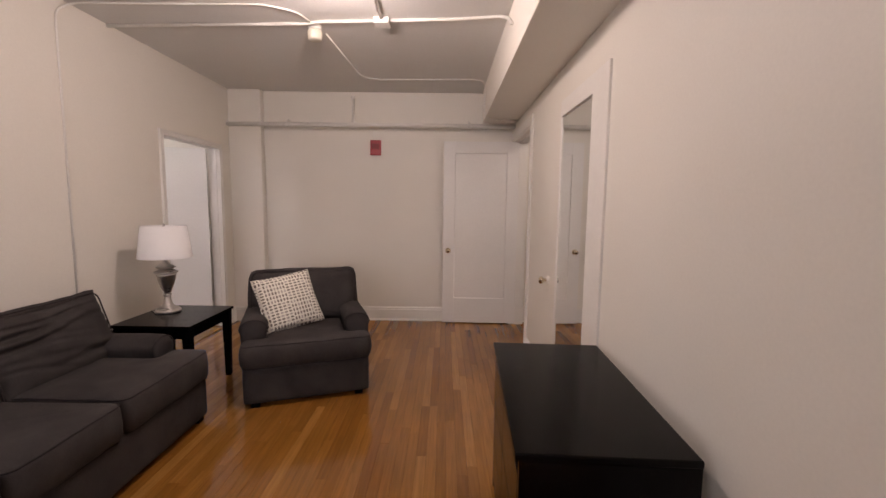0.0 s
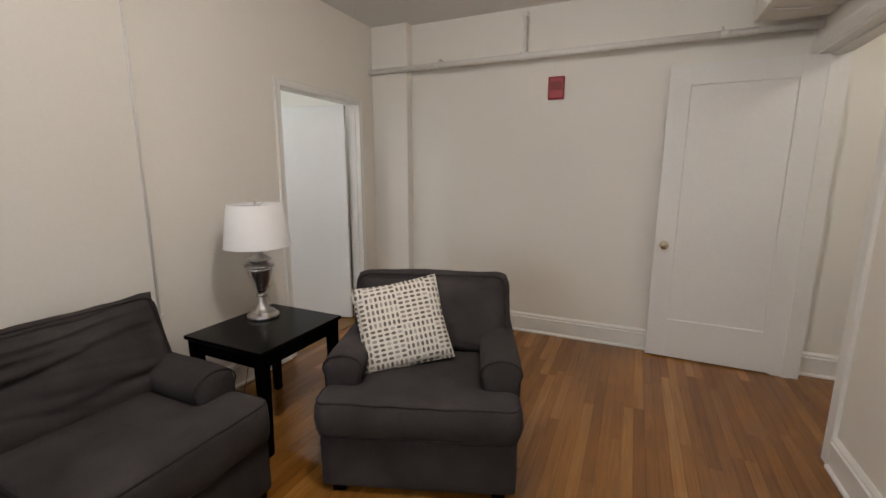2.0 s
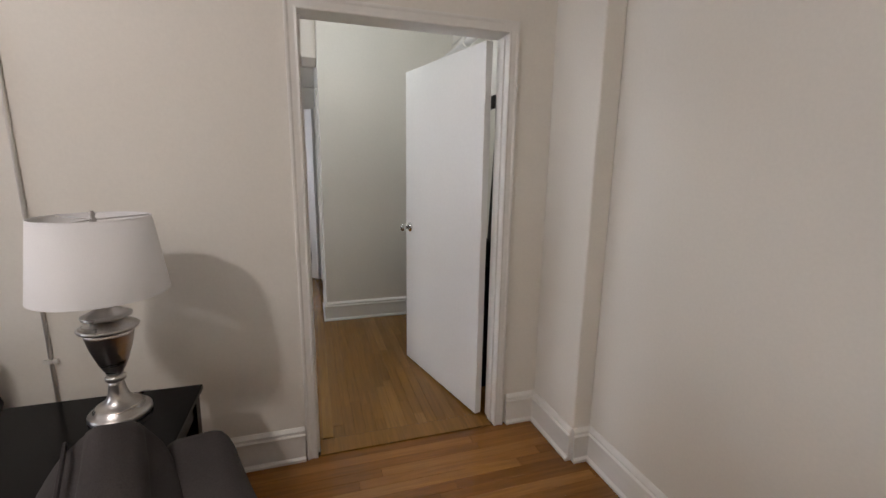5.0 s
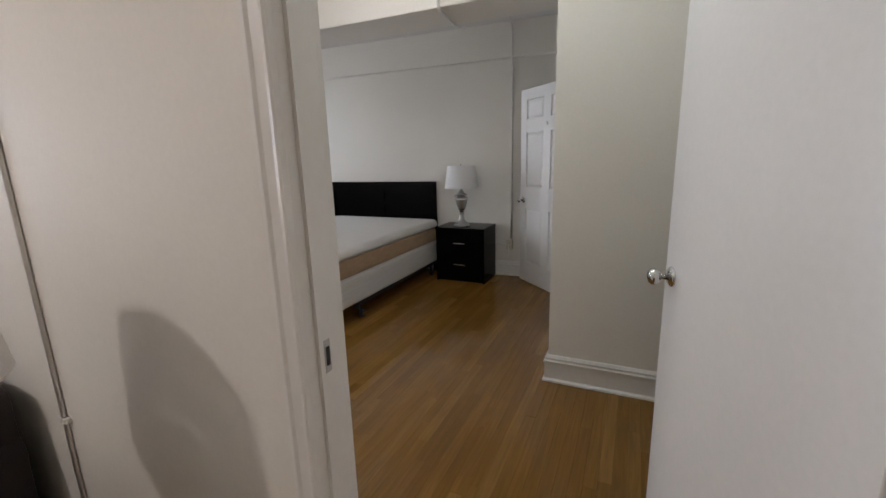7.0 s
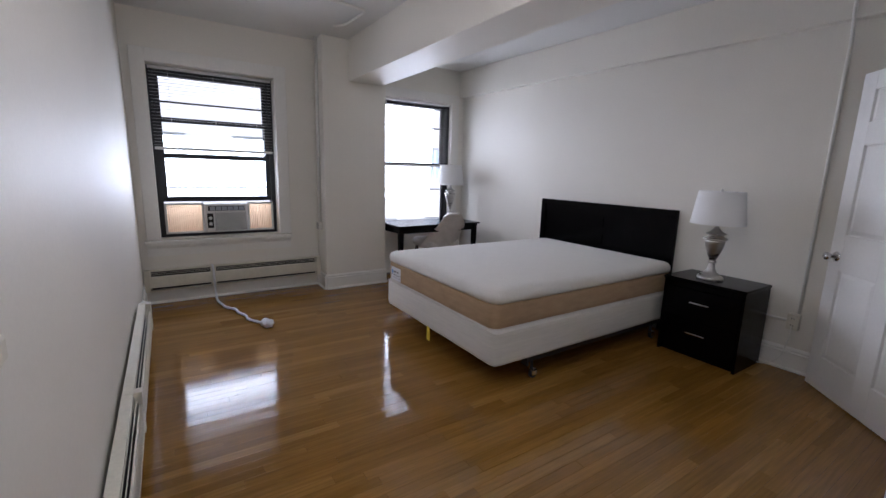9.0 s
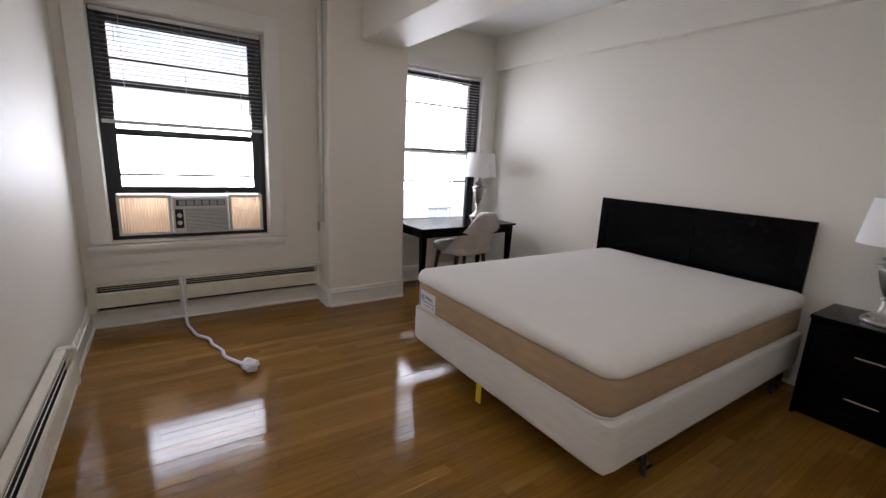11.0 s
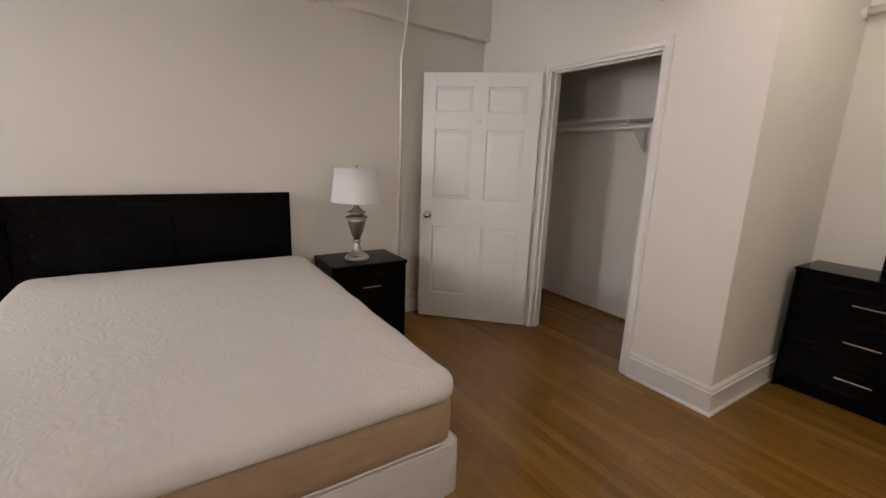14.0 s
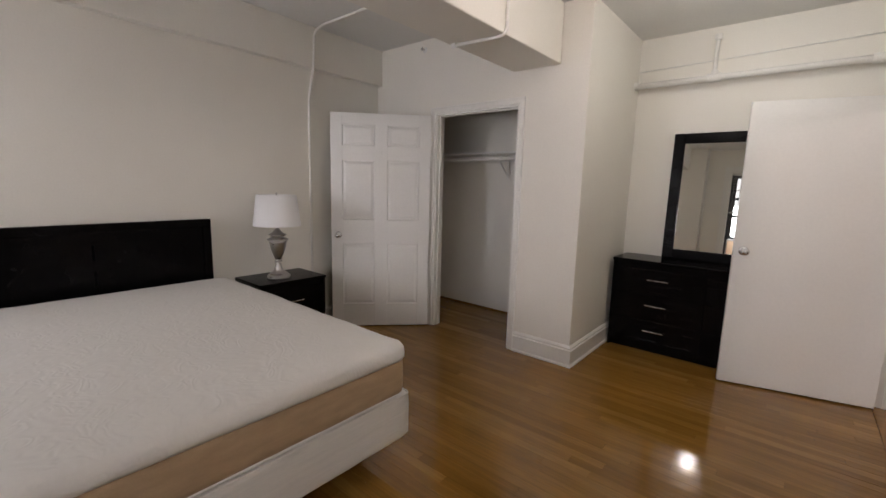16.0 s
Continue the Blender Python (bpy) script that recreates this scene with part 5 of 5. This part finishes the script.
part("line", box(1.0040, 1.0055, -0.625, -0.545, 0.042, 0.049), material("grey_print", (0.45, 0.45, 0.47), 0.5), lab)
part("mark", box(1.0040, 1.0055, -0.520, -0.508, 0.042, 0.050), DARKGAP, lab)
txt = bpy.data.curves.new("lettering", "FONT")
txt.body, txt.size, txt.extrude, txt.align_x, txt.align_y = "SPINAL", 0.030, 0.0004, "LEFT", "BOTTOM"
txt.materials.append(DARKGAP)
t = new("lettering", txt)
t.parent = lab
t.matrix_local = pose(1.0052, -0.615, 0.080, 90, 0, 90)

head = thing("headboard", SKEW @ pose(0.021, 0, 0), "black wooden panel headboard against the wall", "headboard")
part("panel", box(0.0, 0.022, -0.748, 0.775, 0.46, 1.075, r=0.002, seg=1), BLACK, head)
part("top_rail", box(-0.006, 0.034, -0.760, 0.787, 1.045, 1.105, r=0.004), BLACK, head)
for y in (-0.760, 0.727):
    part("post", box(-0.006, 0.034, y, y + 0.06, 0, 1.045, r=0.004), BLACK, head)
part("bottom_rail", box(-0.004, 0.030, -0.700, 0.727, 0.40, 0.46, r=0.003), BLACK, head)
# black strips on the panel face, painting the shade of its slots
for y in (-0.69, 0.06):
    for z in (0.70, 0.87):
        part("slot", box(0.0218, 0.0228, y, y + 0.012, z, z + 0.10), SHADOWGAP, head)

# ---- tufted chair at the desk ----
seat = thing("desk_chair", pose(-5.68, 0.31, 0, 0, 0, 1) @ Matrix.Scale(1.03, 4), "tufted beige linen shell chair with dark tapered legs", "chair")
b = cushion(0.46, 0.46, 0.10, 0.045, 0.012, 14, 0.002)
part("seat", b, LINEN, seat, smooth=True).location = (0, -0.02, 0.435)
b = bmesh.new()
rows_, cols_ = 16, 18


def shell(u, v, off):
    """The curved back: u from side to side, v from the seat up."""
    a = radians(175 * (u - 0.5)) * (1 - 0.45 * v)
    r = 0.235 + 0.01 * v
    x, y = r * math.sin(a) * 1.02, r * math.cos(a) * 0.92 + 0.17 * v - 0.02
    top = 0.445 - 0.26 * max(0.0, abs(u - 0.5) * 2 - 0.35) ** 1.2
    n = Vector((math.sin(a), math.cos(a), -0.25)).normalized()
    p = Vector((x, y, 0.40 + v * top))
    return p + n * off


grid = []
for side_ in (0.022, -0.022):
    g = [[b.verts.new(shell(i / cols_, j / rows_, side_)) for i in range(cols_ + 1)] for j in range(rows_ + 1)]
    grid.append(g)
    for j in range(rows_):
        for i in range(cols_):
            q = (g[j][i], g[j][i + 1], g[j + 1][i + 1], g[j + 1][i])
            b.faces.new(q if side_ > 0 else q[::-1])
o_, n_ = grid
for j in range(rows_):
    b.faces.new((o_[j][0], o_[j + 1][0], n_[j + 1][0], n_[j][0]))
    b.faces.new((o_[j + 1][cols_], o_[j][cols_], n_[j][cols_], n_[j + 1][cols_]))
for i in range(cols_):
    b.faces.new((o_[rows_][i], o_[rows_][i + 1], n_[rows_][i + 1], n_[rows_][i]))
    b.faces.new((o_[0][i + 1], o_[0][i], n_[0][i], n_[0][i + 1]))
tufts = [(0.5 + (i + 0.5 * (j % 2)) * 0.13, 0.16 + 0.19 * j) for j in range(5) for i in (-2, -1, 0, 1, 2)]
for j in range(rows_ + 1):
    for i in range(cols_ + 1):
        k = sum(math.exp(-(((i / cols_ - u) / 0.035) ** 2 + ((j / rows_ - v) / 0.05) ** 2)) for u, v in tufts)
        o_[j][i].co = shell(i / cols_, j / rows_, 0.022 + 0.008 - 0.020 * min(1, k))
bmesh.ops.recalc_face_normals(b, faces=b.faces)
back_ = part("backrest", b, LINEN, seat, smooth=True)
for u, v in tufts:
    if 0.08 < u < 0.92:
        q = part("button", lathe([(0.010, 0), (0.009, 0.005), (0.004, 0.008)], 10), LINEN, back_)
        q.location = shell(u, v, 0.014)
        q.rotation_euler = (radians(-90), 0, -radians(200 * (u - 0.5)) * (1 - 0.55 * v))
DARKLEG = material("dark_walnut", (0.045, 0.025, 0.016), 0.4, vary=0.2, stretch=(8, 8, 1))
for sx in (-1, 1):
    for sy in (-1, 1):
        part("leg", leg(sx * 0.17, sy * 0.16 - 0.03, 0.036, 0.020, 0.40, sx * 0.045, sy * 0.04), DARKLEG, seat)

# ---- closet ----
shelf = thing("closet_shelf", pose(-6.42, 5.40, 1.735), "white painted closet shelf with a hanging rod", "shelf")
part("board", box(0, 2.09, 0, 0.30, 0, 0.020, r=0.002, seg=1), TRIM, shelf)
part("cleat", box(0, 2.09, 0.28, 0.30, -0.07, 0.0), TRIM, shelf)
part("rod", tube([(0, 0.03, -0.055), (2.09, 0.03, -0.055)], 0.016, 14), TRIM, shelf)
part("bracket", box(1.00, 1.025, 0.02, 0.30, -0.012, 0.0, bm=box(1.00, 1.025, 0.275, 0.28, -0.25, 0.0, bm=tube([(1.0125, 0.275, -0.22), (1.0125, 0.05, -0.02)], 0.007, 8))), TRIM, shelf)

# ---- outside ----
STREET = material("street_asphalt", (0.055, 0.055, 0.058), 0.9, vary=0.15, scale=2, grain=40)
setting("ground", box(-400, 400, -400, 400, -9.2, -9.0), STREET, "grey asphalt street far below", "ground")
BRICKW = material("whitewashed_brick", (0.74, 0.64, 0.60), 0.9, vary=0.18, scale=1.5, grain=9, stretch=(1, 1, 3), bump=0.3)
WHITEW = material("white_stucco", (0.82, 0.83, 0.85), 0.9, vary=0.04, scale=1)
BLUEG = material("blue_window_glass", (0.55, 0.66, 0.80), 0.35, vary=0.1)


def building(m, w, h, rows, cols, mat, label):
    """A facade across the street, its face to +y."""
    g = thing("apartment_building", m, label, "building")
    sw, sh = w / cols, h / rows
    b = None
    for j in range(rows):
        z = j * sh
        b = box(0, w, -3, 0, z, z + sh * 0.30, bm=b)
        b = box(0, w, -3, 0, z + sh * 0.78, z + sh, bm=b)
        for i in range(cols + 1):
            x0 = max(0, i * sw - sw * 0.27)
            b = box(x0, min(w, i * sw + sw * 0.27), -3, 0, z + sh * 0.30, z + sh * 0.78, bm=b)
    part("wall", b, mat, g)
    part("cornice", box(-0.2, w + 0.2, -3, 0.35, h, h + 0.5, r=0.05), WHITEW, g)
    pane_mesh = frame_mesh = sill_mesh = None
    x1 = sw * 0.46
    z1 = sh * 0.48
    for j in range(rows):
        for i in range(cols):
            at = (i * sw + sw * 0.27, 0, j * sh + sh * 0.30)
            if pane_mesh is None:
                f = box(0, x1, -0.2, -0.12, 0, 0.08)
                f = box(0, x1, -0.2, -0.12, z1 - 0.08, z1, bm=f)
                f = box(0, x1, -0.2, -0.10, z1 / 2 - 0.05, z1 / 2 + 0.05, bm=f)
                for x in (0, x1 / 2 - 0.04, x1 - 0.08):
                    f = box(x, x + 0.08, -0.2, -0.13, 0.08, z1 - 0.08, bm=f)
                o = part("window", f, WHITEW, g)
                frame_mesh = o.data
                p = part("pane", box(0.02, x1 - 0.02, -0.26, -0.20, 0.02, z1 - 0.02), BLUEG, o)
                pane_mesh = p.data
            else:
                o = new("window", frame_mesh)
                o.parent = g
                p = new("pane", pane_mesh)
                p.parent = o
            o.location = at
    return g


building(pose(-19, -11.0, -9), 17.5, 21.0, 7, 7, WHITEW, "sunlit white stucco apartment building across the street")
building(pose(-1.4, -11.6, -9), 14.0, 18.9, 7, 6, BRICKW, "sunlit whitewashed brick building across the street")

# ---- the oak strip floor, board by board ----
setting("subfloor", box(-6.8, 2.44, -0.30, 6.12, -0.14, -0.019), SUB, "dark subfloor under the boards", "floor")


def strip_floor(name, x0, x1, y0, y1, along, pitch, near, seed, label):
    """Boards of a strip floor: those inside the near rectangle are parts of their own, the others one joined part."""
    rnd = random.Random(seed)
    top = setting(name, box(x0, x1, y0, y1, -0.0188, -0.0180), SUB, label, "floor")
    shared, rest, count = {}, [], 0
    u0, u1, v0, v1 = (x0, x1, y0, y1) if along == "x" else (y0, y1, x0, x1)
    v = v0
    while v < v1 - 0.004:
        wd = min(pitch, v1 - v)
        u = u0 - rnd.uniform(0, 0.8)
        while u < u1:
            ln = rnd.choice((0.42, 0.6, 0.75, 0.9, 1.05, 1.25, 1.5))
            a, c = max(u, u0), min(u + ln, u1)
            u += ln
            if c - a < 0.03:
                continue
            mid = ((a + c) / 2, v + wd / 2) if along == "x" else (v + wd / 2, (a + c) / 2)
            dz = rnd.uniform(-0.0004, 0.0)
            if near[0] < mid[0] < near[1] and near[2] < mid[1] < near[3] and count < 300:
                key = (round(c - a, 3), round(wd, 4))
                if key not in shared:
                    shared[key] = plank_mesh(*key, OAK if along == "x" else OAKR)
                ob = new("plank", shared[key])
                ob.parent = top
                ob.matrix_local = pose(*mid, dz, rnd.gauss(0, 0.22), rnd.gauss(0, 0.03), 0 if along == "x" else 90)
                count += 1
            else:
                rest.append((mid, c - a, wd, dz))
        v += pitch
    verts, faces = [], []
    for mid, ln, wd, dz in rest:
        pv, pf = plank_data(ln, wd)
        k = len(verts)
        verts += [(mid[0] + x, mid[1] + y, z + dz) if along == "x" else (mid[0] - y, mid[1] + x, z + dz) for x, y, z in pv]
        faces += [[i + k for i in f] for f in pf]
    me = bpy.data.meshes.new("planks")
    me.from_pydata(verts, [], faces)
    me.materials.append(OAK if along == "x" else OAK_Y)
    ob = tagged(new("planks", me), kind="stuff")
    ob.parent = top


def plank_data(ln, wd):
    g, e, t = 0.00025, 0.0005, 0.0178
    hx, hy = ln / 2 - g, wd / 2 - g
    v = []
    for z, i in ((-t, 0), (-e, 0), (0, e)):
        v += [(-hx + i, -hy + i, z), (hx - i, -hy + i, z), (hx - i, hy - i, z), (-hx + i, hy - i, z)]
    f = [[8, 9, 10, 11]]
    for r in (0, 4):
        f += [[r + k, r + (k + 1) % 4, r + 4 + (k + 1) % 4, r + 4 + k] for k in range(4)]
    return v, f


def plank_mesh(ln, wd, mat):
    me = bpy.data.meshes.new("plank")
    pv, pf = plank_data(ln, wd)
    me.from_pydata(pv, [], pf)
    me.materials.append(mat)
    return me


strip_floor("floor_living", -2.345, 2.32, 0.05, 6.0, "y", 0.057, (-1.4, 1.0, 2.4, 6.0), 4, "varnished oak strip floor of the living room")
strip_floor("floor_bedroom", -6.65, -2.455, -0.11, 6.0, "x", 0.057, (-4.6, -2.45, 0.6, 5.4), 9, "varnished oak strip floor of the bedroom")
